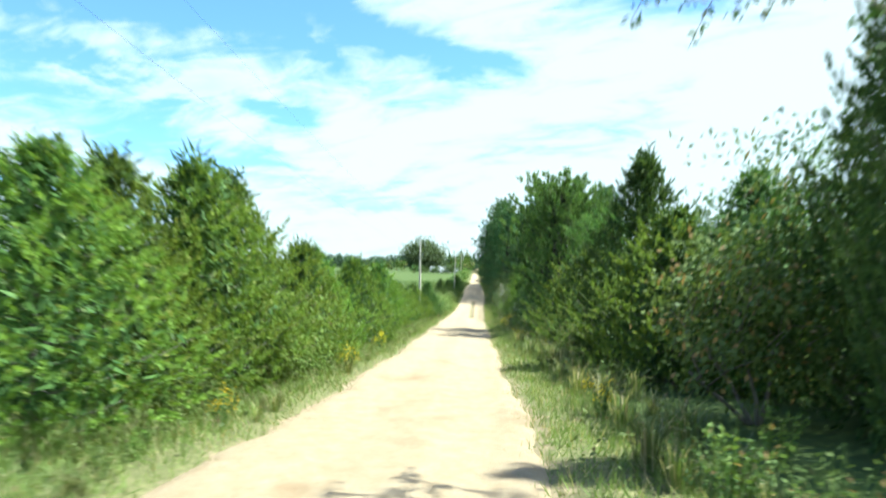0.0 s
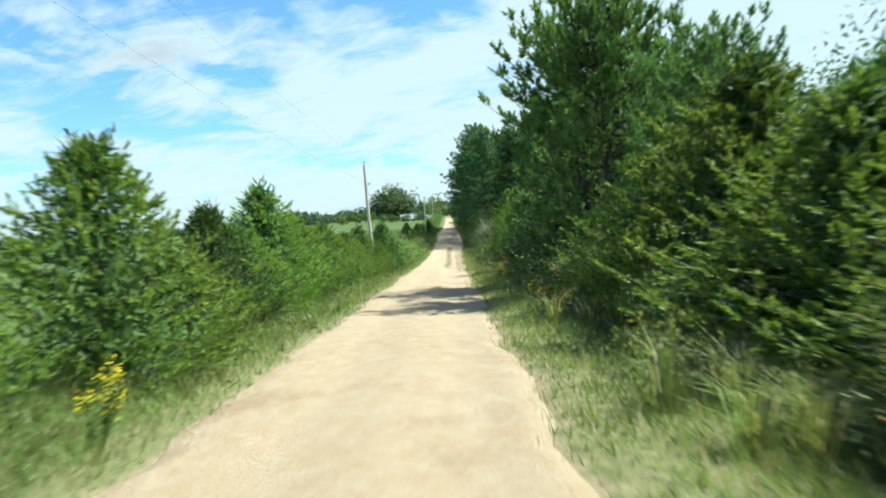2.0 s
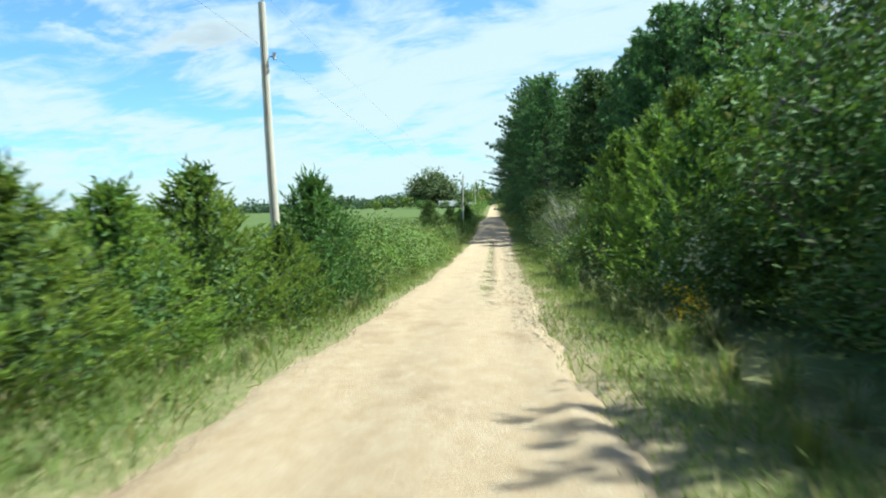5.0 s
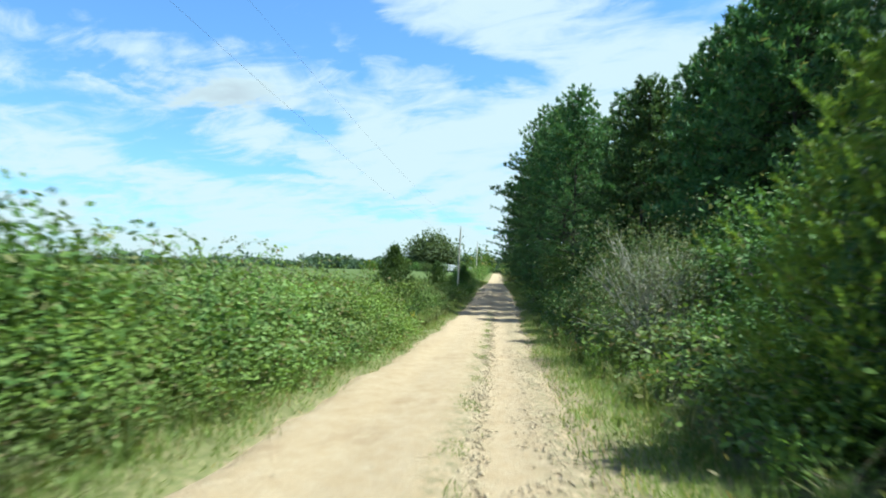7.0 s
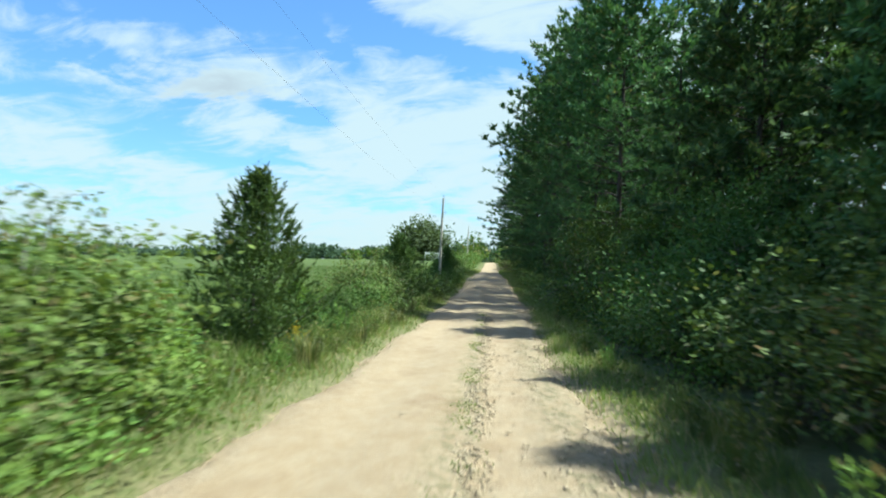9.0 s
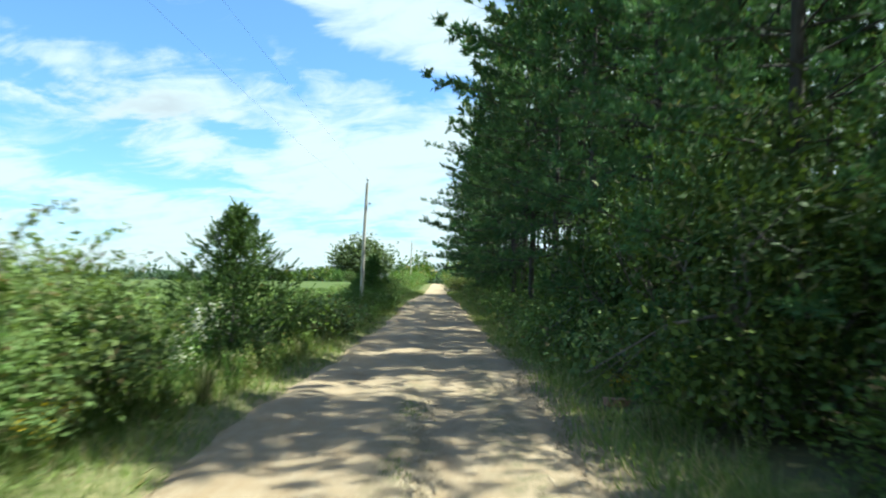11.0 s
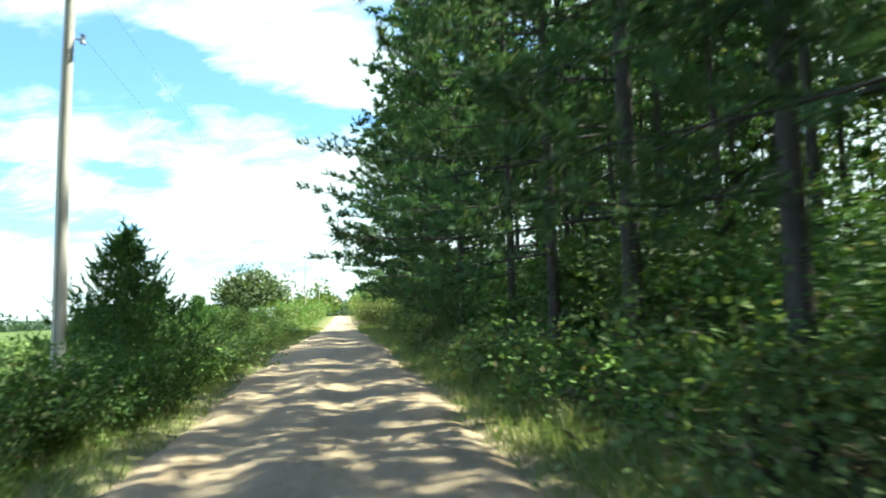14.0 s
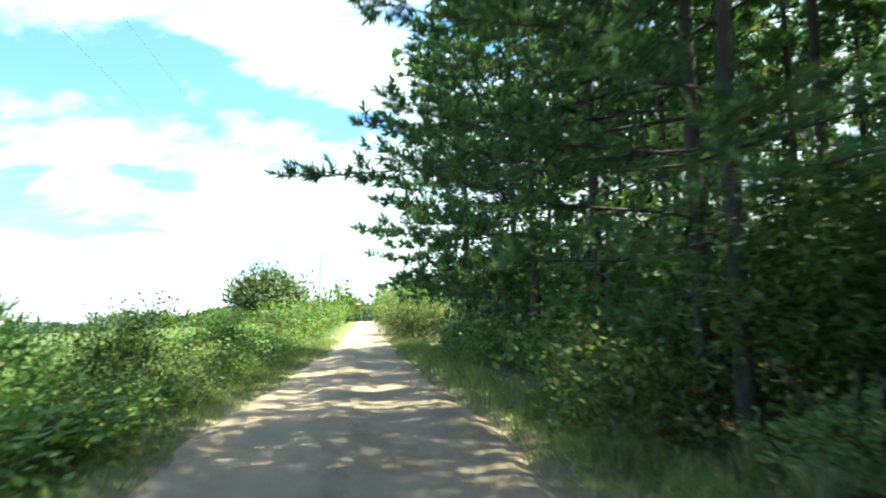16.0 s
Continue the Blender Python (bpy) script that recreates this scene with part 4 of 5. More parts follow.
def shrub_at(kind, x, y, h, wide=1.0, group="roadside bushes"):
    v = int(abs(x * 11 + y * 17)) % 2
    spec = {
        "bramble": (M_BRAMBLE if v else M_BRAMBLE_OLIVE, 0.072, 4600, 2.0, 1.35, 0.0, "tangled green bramble bush with arching stems", "bush"),
        "leafy": (M_LEAF, 0.092, 3600, 2.4, 1.3, 0.05, "leafy green bush beside the road", "bush"),
        "low": (M_BRAMBLE if v else M_BRAMBLE_OLIVE, 0.085, 1500, 1.2, 0.95, 0.0, "low green bramble growth along the verge", "bush"),
        "dark": (M_LEAF, 0.16, 2000, 4.0, 1.9, 0.1, "understorey tree in the shade of the pines", "tree"),
        "full": (M_LEAF, 0.11, 6000, 4.4, 1.9, 0.05, "tall full green bush with dense leaves", "bush"),
        "turning": (M_LEAF_BROWN, 0.09, 4400, 3.0, 1.3, 0.05, "bush with leaves turning brown and orange", "bush"),
        "sunny": (M_SUNNY, 0.2, 900, 3.0, 1.4, 0.0, "sunlit yellow-green bush on the verge", "bush"),
        "dry": (M_GREY_LEAF, 0.05, 13000, 3.8, 2.1, 0.0, "half-dead grey bush with bare twigs", "bush"),
        "tree": (M_LEAF, 0.15, 6000, 7.0, 2.6, 0.22, "leafy green tree beside the road", "tree"),
        "turntree": (M_LEAF_BROWN, 0.1, 7000, 7.0, 2.5, 0.25, "tree with green and browning leaves", "tree"),
    }[kind]
    mat, leaf, count, H, r, bare, label, cat = spec
    nm = "broadleaf_tree" if cat == "tree" else "bush"
    plant((kind, v), lambda: broadleaf(31 + v * 5 + len(kind), H, r, mat, leaf, count, bare, nm, M_TWIG_GREY if kind == "dry" else None, 1.0 if kind == "dry" else 0.0, 5 if kind == "bramble" else 0, kind in ("dark", "tree", "full", "sunny")),
          x, y, h / H, label, cat, group, squash=wide)


# left: bramble thicket, low growth before the pine shade, then the shaded hedge
for y in np.arange(67.2, 94, 1.7):
    near = float(np.interp(y, [70, 80], [-0.7, 0.0]))
    shrub_at("bramble", -4.75 + near + R.uniform(-0.3, 0.3), y, R.uniform(0.85, 1.1) * float(np.interp(y, [66, 74, 79, 90, 94], [1.65, 1.7, 2.05, 2.0, 1.6])), 1.3, "bramble thicket")
    if R.random() < 0.55:
        shrub_at("bramble", -6.2 + R.uniform(-0.4, 0.4), y + 0.8, R.uniform(0.9, 1.15) * float(np.interp(y, [66, 74, 79, 90, 94], [1.75, 1.8, 2.1, 2.1, 1.6])), 1.25, "bramble thicket")
    if y < 92:
        shrub_at("low", -3.6 + near + R.uniform(-0.2, 0.2), y + 0.5, R.uniform(0.7, 1.1), 1.2, "bramble thicket")
for y in np.arange(11.0, 24, 3.1):
    shrub_at("bramble" if R.random() < 0.5 else "low", -4.2 + R.uniform(-0.25, 0.25), y, R.uniform(0.35, 0.6), 1.4, "brambles under the cedars")
for x, y, h in [(-4.6, 14.6, 1.6), (-4.7, 16.3, 1.9), (-4.9, 17.9, 1.8), (-5.9, 16.2, 1.9), (-6.4, 18.2, 1.9)]:
    shrub_at("bramble", x, y, h, 1.15, "brambles under the cedars")
for x, y, h in [(-5.7, 69.0, 2.5), (-5.6, 72.4, 2.5), (-5.9, 64.2, 1.3), (-4.6, 101.5, 1.0), (-4.8, 107.5, 1.1)]:
    shrub_at("leafy", x, y, h, 1.25)
for x, y, h in [(-4.9, 110.6, 2.1), (-4.4, 109.2, 1.6), (-4.5, 112.6, 1.7), (-5.4, 113.6, 2.0)]:
    shrub_at("bramble", x, y, h, 1.1)
for x, y, h in [(-3.9, 141.3, 1.5), (-4.8, 140.2, 1.4), (-3.6, 143.0, 1.3)]:
    shrub_at("leafy", x, y, h, 1.2)
for y in np.arange(122.5, 143, 1.7):
    tall = float(np.interp(y, [122, 128, 131, 143], [1.55, 1.25, 0.85, 0.7]))
    shrub_at("low", -4.3 + R.uniform(-0.4, 0.4), y, tall * R.uniform(0.9, 1.1), 1.3)
    shrub_at("low", -5.4 + R.uniform(-0.4, 0.4), y + 0.7, tall * R.uniform(0.85, 1.05), 1.3)
for y in np.arange(149.0, 190, 2.3):
    for x in (-4.2, -6.3):
        shrub_at("low", x + R.uniform(-0.5, 0.5), y + R.uniform(-0.6, 0.6), R.uniform(0.85, 1.25), 1.65, "shaded hedge")
for x, y, h, w in [(-3.85, 144.6, 3.5, 0.78), (-4.1, 147.4, 2.6, 0.8), (-4.9, 146.2, 2.0, 1.1)]:
    cedar_at(x, y, h, w, True)
for x, y, h in [(-4.6, 147.2, 1.6), (-4.2, 150.0, 1.5)]:
    shrub_at("leafy", x, y, h, 1.15)
shrub_at("leafy", -4.8, 163.5, 1.9, 1.2)
shrub_at("leafy", -4.6, 172.0, 1.8, 1.2)
for y in np.arange(187, 245, 3.2):
    shrub_at("sunny", -3.8 + R.uniform(-0.8, 0.5), y, R.uniform(1.6, 2.4), 1.5)
    shrub_at("sunny" if R.random() < 0.6 else "turning", 3.1 + R.uniform(-0.4, 0.8), y + 1, R.uniform(2.4, 3.8), 1.3)

for x, y, s in [(-5.2, 76.5, 2.6), (-5.3, 80.2, 2.5), (-5.2, 73.0, 2.4), (-5.2, 112.4, 2.4)]:
    plant("stalk", lambda: weed_clump(99, 1.0, 0.5, M_BRAMBLE, 300, 0.05, 6, stem=0.3), x, y, s, "tall arching weed stalks above the brambles", "weeds", "tall stalks")

# weeds in front of the cedars on the left, and along the right verge
for i in range(70):
    y = R.uniform(2, 66)
    x = R.uniform(-4.7, -3.1)
    v = R.randrange(3)
    plant(("weed", v), lambda: weed_clump(71 + v, 0.9, 0.55, (M_BRAMBLE, M_LEAF_BROWN, M_GRASS)[v]), x, y, R.uniform(0.35, 0.62) * (0.5 + 0.5 * (-x - 3.1) / 1.5),
          "leafy green weeds in the verge", "weeds", "verge weeds")
for i in range(104):
    y = R.uniform(4, 60) if i < 34 else R.uniform(60, 100) if i < 84 else R.uniform(100, 182)
    x = R.uniform(2.0, 3.6) + (0.6 if y > 105 else 0)
    v = R.randrange(3)
    plant(("weed", v), lambda: weed_clump(71 + v, 0.9, 0.55, (M_BRAMBLE, M_LEAF_BROWN, M_GRASS)[v]), x, y, R.uniform(0.5, 1.0),
          "leafy green weeds in the verge", "weeds", "verge weeds")
for i in range(84):
    y = R.uniform(64, 146)
    x = R.uniform(-4.1, -2.95)
    v = R.randrange(3)
    plant(("weed", v), lambda: weed_clump(71 + v, 0.9, 0.55, (M_BRAMBLE, M_LEAF_BROWN, M_GRASS)[v]), x, y, R.uniform(0.4, 0.85),
          "leafy green weeds in the verge", "weeds", "verge weeds")
for i in range(40):
    y, v = G.uniform(94, 126), G.randrange(3)
    plant(("weed", v), None, -3.4 - 9 * G.random() ** 1.6, y, G.uniform(0.5, 1.1), "leafy green weeds in the meadow", "weeds", "meadow weeds")
for i in range(18):
    y = R.uniform(146, 188)
    x = R.uniform(-4.3, -3.3)
    plant(("weed", 0), None, x, y, R.uniform(0.5, 0.95), "leafy green weeds in the verge", "weeds", "verge weeds")

# long grass between the road and the bushes
for count, y0, y1, x0, x1, lo, hi in [(62, 3, 62, -4.3, -3.0, 0.24, 0.42), (26, 60, 78, -4.9, -3.0, 0.35, 0.6), (52, 5, 36, 1.9, 3.5, 0.5, 0.95), (26, 36, 58, 2.0, 3.4, 0.4, 0.8), (30, 58, 70, 2.3, 3.7, 0.5, 0.9),
                                      (24, 70, 104, 2.2, 3.3, 0.35, 0.7), (28, 96, 124, -4.3, -2.9, 0.4, 0.8), (36, 110, 182, 2.6, 4.2, 0.4, 0.8), (14, 146, 186, -3.9, -2.9, 0.35, 0.6)]:
    for i in range(count):
        x, y, v = G.uniform(x0, x1), G.uniform(y0, y1), G.randrange(3)
        plant(("tuft", v), lambda: grass_tuft(141 + v, 0.8, 0.5, M_TALL_GRASS if v else M_GRASS), x, y, G.uniform(lo, hi) / 0.8, "tuft of long arching green and straw-coloured grass", "grass", "long grass tufts")

# yellow-flowered and white-flowered plants
for x, y, s in [(-3.1, 17.2, 0.75), (-3.4, 24.9, 0.8), (2.2, 32.8, 0.75), (2.5, 33.6, 0.7), (2.2, 35.7, 0.7), (1.9, 46.3, 0.8), (2.9, 57.7, 0.9), (3.2, 58.4, 1.0),
                (2.9, 62.2, 0.8), (-3.7, 98.0, 0.8), (-3.6, 109.8, 0.6), (-4.0, 110.9, 0.6), (2.1, 11.6, 0.7), (3.1, 115.2, 0.6), (2.6, 27.0, 0.8), (-3.4, 9.4, 0.6)]:
    plant("yellow", lambda: weed_clump(91, 0.8, 0.4, M_LEAF, 300, 0.06, 11, M_YELLOW, "yellow_flower_clump"), x, y, s, "wild plant with bright yellow flower heads", "wildflowers", "yellow wildflowers")
for x, y, s in [(-4.0, 114.1, 1.0), (-4.4, 116.6, 1.4), (-3.8, 118.2, 0.9), (3.4, 59.0, 1.6)]:
    plant("white", lambda: weed_clump(95, 0.8, 0.4, M_LEAF, 280, 0.055, 12, M_WHITE_PETAL, "white_flower_clump"), x, y, s, "tall weed with clusters of small white flowers", "wildflowers", "white wildflowers")

# right side: mixed trees before the pine wood
FIRST_CEDARS = [
    ("turntree", 9.0, 9.2, 6.2, 1.0), ("turning", 4.6, 11.6, 4.1, 0.85), ("full", 9.4, 12.5, 5.0, 1.0),
    ("full", 7.4, 13.5, 5.2, 1.1), ("tree", 8.2, 19.5, 5.6, 0.95), 
    ("turning", 3.5, 22.6, 1.5, 1.15), ("full", 9.5, 25.0, 5.5, 1.0), ("turning", 3.4, 28.0, 1.6, 1.2), 
    ("full", 8.6, 30.5, 5.0, 1.0), ("full", 7.0, 33.6, 4.4, 1.1),
]
YOUNG_PINES = [
    ("turning", 3.6, 34.6, 1.8, 1.3), ("tree", 9.5, 37.0, 5.0, 1.1), ("low", 3.3, 38.6, 1.3, 1.2), ("low", 3.4, 42.6, 1.2, 1.0), ("leafy", 4.5, 46.2, 2.2, 1.0),
    ("tree", 7.4, 48.0, 7.5, 0.95), ("full", 6.1, 49.6, 4.6, 1.1), ("full", 5.9, 52.0, 5.0, 1.0), ("leafy", 4.6, 49.3, 1.8, 1.1), ("leafy", 4.6, 53.5, 1.7, 1.2),
    ("tree", 7.6, 54.5, 7.5, 0.95), ("full", 6.2, 55.2, 4.6, 1.0),
]
BEFORE_DRY_BUSH = [
    ("full", 6.2, 58.5, 5.0, 1.1), ("tree", 8.0, 60.0, 8.0, 1.0), 
    ("low", 3.8, 67.0, 1.4, 1.3), ("tree", 9.5, 68.0, 9.0, 1.0), ("low", 3.6, 73.4, 1.3, 1.3),
]
ROUND_DRY_BUSH = [
    ("low", 3.9, 76.0, 1.2, 1.2), ("tree", 8.5, 76.0, 8.0, 1.0), ("leafy", 4.3, 77.6, 1.9, 1.1), ("full", 6.6, 79.4, 4.6, 1.1),
    ("low", 4.6, 80.6, 1.6, 1.4), ("dry", 4.1, 83.6, 4.0, 1.0), ("full", 7.2, 84.0, 4.8, 1.1), ("low", 3.5, 84.4, 1.1, 1.2),
    ("low", 4.4, 86.6, 1.6, 1.4), ("leafy", 3.7, 87.6, 1.5, 1.2), ("leafy", 5.6, 89.0, 3.2, 1.2), ("turning", 3.6, 90.5, 2.0, 1.3),
]
WOOD_EDGE = [
    ("leafy", 4.0, 93.5, 2.2, 1.2), ("full", 6.4, 94.5, 4.5, 1.1), ("leafy", 3.8, 97.5, 2.0, 1.3), ("leafy", 4.4, 101.5, 2.6, 1.2), ("full", 6.4, 102.5, 4.4, 1.1),
    ("full", 7.2, 106.0, 5.0, 1.1), ("leafy", 4.0, 106.5, 2.4, 1.1), ("full", 6.0, 109.0, 4.4, 1.1), ("full", 7.4, 112.0, 5.0, 1.1), ("full", 4.4, 112.5, 4.6, 1.0),
    ("full", 4.9, 116.0, 5.2, 0.9), ("full", 6.8, 119.0, 4.6, 1.1), ("full", 4.7, 119.6, 4.8, 0.95), ("full", 5.1, 123.2, 4.4, 1.0), ("full", 5.6, 128.0, 3.0, 1.2), ("full", 5.4, 132.5, 2.7, 1.2),
    ("full", 5.9, 137.0, 3.1, 1.2), ("full", 5.5, 142.0, 2.9, 1.2), ("full", 5.7, 147.5, 3.2, 1.2), ("full", 5.3, 152.5, 3.0, 1.2), ("full", 5.6, 157.0, 3.6, 1.1), ("full", 5.4, 163.0, 3.0, 1.2), ("full", 5.2, 170.0, 2.8, 1.2),
]
UNDER_PINES = [("leafy", 4.6 + 1.6 * (i % 2) + 0.35 * math.sin(i * 2.3), 35.0 + i * 1.55, 1.6 + 0.5 * math.sin(i * 1.7), 1.25) for i in range(17)]
for stretch in (UNDER_PINES, FIRST_CEDARS, YOUNG_PINES, BEFORE_DRY_BUSH, ROUND_DRY_BUSH, WOOD_EDGE):
    for kind, x, y, h, w in stretch:
        shrub_at(kind, x, y, h, w)
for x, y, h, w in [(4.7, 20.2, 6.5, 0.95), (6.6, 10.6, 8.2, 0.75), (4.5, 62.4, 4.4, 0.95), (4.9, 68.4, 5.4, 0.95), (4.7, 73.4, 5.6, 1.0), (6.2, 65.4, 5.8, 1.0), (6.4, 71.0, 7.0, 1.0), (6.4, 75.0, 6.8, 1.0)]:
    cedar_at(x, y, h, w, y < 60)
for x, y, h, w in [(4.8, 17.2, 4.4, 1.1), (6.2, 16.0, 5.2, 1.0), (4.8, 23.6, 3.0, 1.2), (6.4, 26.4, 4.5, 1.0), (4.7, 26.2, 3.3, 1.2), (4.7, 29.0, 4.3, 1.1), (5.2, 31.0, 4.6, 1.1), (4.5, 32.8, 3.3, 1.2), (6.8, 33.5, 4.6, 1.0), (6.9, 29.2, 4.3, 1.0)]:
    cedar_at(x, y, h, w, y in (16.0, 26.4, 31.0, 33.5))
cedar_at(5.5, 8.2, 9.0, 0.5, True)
for x, y, h in [(5.7, 161.5, 4.2), (5.9, 166.0, 4.6), (5.7, 170.5, 5.0), (5.4, 175.5, 5.2), (5.6, 180.5, 5.0)]:
    shrub_at("dark", x, y, h, 1.1, "understorey")
for i in range(26):
    shrub_at("dark", R.uniform(9, 15), 106 + i * 3.0 + R.uniform(-1, 1), R.uniform(2.6, 3.8), 1.3, "understorey")
SHADE = random.Random(404)
for i in range(24):
    shrub_at("full" if i < 8 else "dark", SHADE.uniform(9.0, 11.5), 14 + i * 3.1 + SHADE.uniform(-0.8, 0.8), SHADE.uniform(4.2, 5.6), 1.1, "trees behind the verge")
for i in range(12):
    shrub_at("dark", SHADE.uniform(10.4, 13.5) + (i % 2) * 4.0, 122 + i * 4.8 + SHADE.uniform(-0.7, 0.7), SHADE.uniform(5.2, 6.8), 1.05, "understorey")
for i in range(30):
    shrub_at("dark", SHADE.uniform(6.3, 8.0), 117 + i * 2.3 + SHADE.uniform(-0.7, 0.7), SHADE.uniform(2.6, 4.2), 1.1, "understorey")
for i in range(34):
    y = 97 + i * 2.55 + R.uniform(-0.6, 0.6)
    shrub_at("low", R.uniform(3.4, 5.0), y, R.uniform(0.9, 1.7), 1.1, "undergrowth")


def pine_at(kind, x, y, h, w=1.0):
    v = int(abs(x * 5 + y * 3)) % (3 if kind == "edge" else 2)
    if kind == "edge":
        fine = x < 8 and y < 170
        plant(("pine", v, fine), lambda: pine(51 + v, 16.5, 5.4, 0.17, 0.85 if fine else 0.75, 4, fine, 0, 0.17 if fine else 0.2, (), fine), x, y, h / 16.5, "tall dark green pine with limbs down to the verge", "pine tree", "pine wood", squash=w, turn=(y * 53) % 50 - 25)
    elif kind == "dense":
        fine = x < 8
        plant(("pine", "dense", v, fine), lambda: pine(54 + v, 16.5, 4.8 if fine else 4.6, 0.06, 0.62 if fine else 0.55, 5, fine, 0, 0.18 if fine else 0.22), x, y, h / 16.5, "tall dense dark green pine at the wood's end", "pine tree", "pine wood", squash=w)
    elif kind == "young":
        plant(("pine", "young", v), lambda: pine(61 + v, 8.0, 3.0, 0.14, 0.42, 5, True, 0.3, 0.16), x, y, h / 8.0, "young dense pine with upswept branch tips", "pine tree", "young pines", squash=w)
    elif kind == "back":
        plant(("pine", "back", 0), lambda: pine(67, 15.0, 2.6, 0.4, 0.8, 3, False, 0, 0.26), x, y, h / 15.0, "slender pine at the back of the wood", "pine tree", "pine wood", squash=w)
    else:
        plant(("pine", "inner", v), lambda: pine(57 + v, 17.0, 2.7, 0.48, 0.75, 3, False, 0, 0.24), x, y, h / 17.0, "slender plantation pine with a high crown", "pine tree", "pine wood", squash=w)


for x, y, h, w in [(4.4, 37.4, 7.7, 1.0), (4.6, 42.6, 8.3, 1.28), (7.4, 40.2, 6.4, 1.0), (7.6, 46.6, 8.2, 1.0), (7.0, 53.0, 8.2, 0.95), (5.7, 33.4, 5.3, 1.1)]:
    pine_at("young", x, y, h, w)
for x, y, h in [(14.5, 82.0, 12.0), (12.5, 87.0, 14.5), (16.0, 90.0, 16.0), (10.9, 92.6, 15.5), (13.5, 96.0, 16.5), (10.6, 98.2, 15.0), (11.4, 103.0, 15.5), (14.0, 100.6, 16.5), (8.2, 107.4, 14.5)]:
    pine_at("dense", x, y, h)
SWEEP = ((4.5, 3.1, 5.8, -0.1), (5.6, 3.2, 6.2, 0.17), (6.3, 3.05, 5.4, 0.22), (5.0, 2.9, 5.0, 0.0), (7.4, 3.25, 6.2, 0.15))
plant("sweep", lambda: pine(71, 15.5, 5.2, 0.12, 0.8, 4, True, 0, 0.17, SWEEP, True), 4.7, 158.8, 1.0, "tall pine with long boughs sweeping over the road", "pine tree", "pine wood", turn=0)
for y, w in [(113.3, 0.94), (119.6, 0.94)]:
    pine_at("dense", 5.0, y, 15.5, w)
y = 125.6
while y < 182:
    pine_at("edge", (5.0 if y < 138 else 4.8) + R.uniform(-0.5, 0.5), y, R.uniform(16.5, 19.0) - (2.4 if y > 148 else 0), R.uniform(0.93, 1.05))
    y += R.uniform(3.6, 4.6) if y < 146 else R.uniform(4.8, 5.8)
for row in range(3):
    y = 99 + (row % 2) * 1.6
    while y < 186:
        if y > (119, 108, 104)[row]:
            pine_at("inner", 9.0 + row * 3.4 + R.uniform(-0.5, 0.5), y + R.uniform(-0.5, 0.5), R.uniform(15.0, 17.5))
        y += 3.7 if row < 3 else 4.6

for x, y in ((19.5, 106), (22.5, 118)):
    while y < 196:
        pine_at("back", x + R.uniform(-0.8, 0.8), y, R.uniform(13, 15.5))
        y += R.uniform(3.2, 4.4)

# grass, far trees and gravel: what nobody could count


def blades(rng, x, y, length, width, lean=0.45):
    b = np.stack([x, y, ground_z(x, y) - 0.01], 1)
    d = rng.normal(size=(len(x), 3)) * lean + [0, 0, 1.0]
    d = unit(d)
    side = unit(np.cross(d, rng.normal(size=(len(x), 3)))) * np.broadcast_to(width, len(x))[:, None] * 0.6
    v = np.stack([b - side, b + d * np.broadcast_to(length, len(x))[:, None], b + side], 1).reshape(-1, 3)
    return v, np.arange(len(v)).reshape(-1, 3)


BLOCK = (2.95, 115.0)


def verge_grass():
    rng = np.random.default_rng(3)
    out = []
    for side in (-1, 1):
        n = 190000 if side < 0 else 120000
        y = rng.uniform(1, 190, n)
        t = rng.uniform(0, 1, n) ** 0.8
        if side < 0:
            x = left_edge(y) + 0.22 - 3.2 * t
        else:
            x = right_edge(y) - 0.22 + 2.1 * t
        clump = 0.5 + 0.5 * wave(x * 2.2 + 3, y * 1.9)
        keep = (rng.uniform(0, 1, n) < 0.12 + 0.8 * np.minimum(1, t * 3) * (0.4 + 0.6 * clump)) & ((x - BLOCK[0]) ** 2 + (y - BLOCK[1] + 0.4) ** 2 > 0.6)
        x, y, t, clump = x[keep], y[keep], t[keep], clump[keep]
        tall = np.where(y < 100, 0.34 if side < 0 else 0.16, 0.28)
        L = (0.06 + tall * t + 0.1 * clump) * rng.uniform(0.6, 1.4, len(x))
        out.append(blades(rng, x, y, L, rng.uniform(0.009, 0.02, len(x))))
    n = 9000
    y = rng.uniform(65, 114, n)
    x = rng.normal(-0.36, 0.13, n)
    keep = wave(x * 3, y * 1.7) > 0.15
    cv_, ct_ = blades(rng, x[keep], y[keep], rng.uniform(0.02, 0.045, keep.sum()), 0.012)
    cv_[:, 2] += 0.135
    out.append((cv_, ct_))
    ob = np_part("verge_grass", *join(out), M_GRASS)
    tagged(ob, "tufts of green and straw-coloured verge grass", "grass", kind="stuff")
    n = 70000
    y = rng.uniform(90, 196, n)
    x = -3.6 - 34 * rng.uniform(0, 1, n) ** 2.2 - 1.5 * wave(y * 0.3, y * 0.21)
    keep = (x < -3.6) & (rng.random(n) < np.minimum(1, np.minimum((y - 90) / 8, (196 - y) / 12)))
    x, y = x[keep], y[keep]
    n = len(x)
    short = np.where(y > 121, 0.45, 1.0)
    ob = np_part("meadow_grass", *blades(rng, x, y, short * rng.uniform(0.3, 0.75, n), rng.uniform(0.02, 0.05, n), 0.5), M_FIELD_GRASS)
    tagged(ob, "tall green meadow grass at the field's edge", "grass", kind="stuff")


verge_grass()


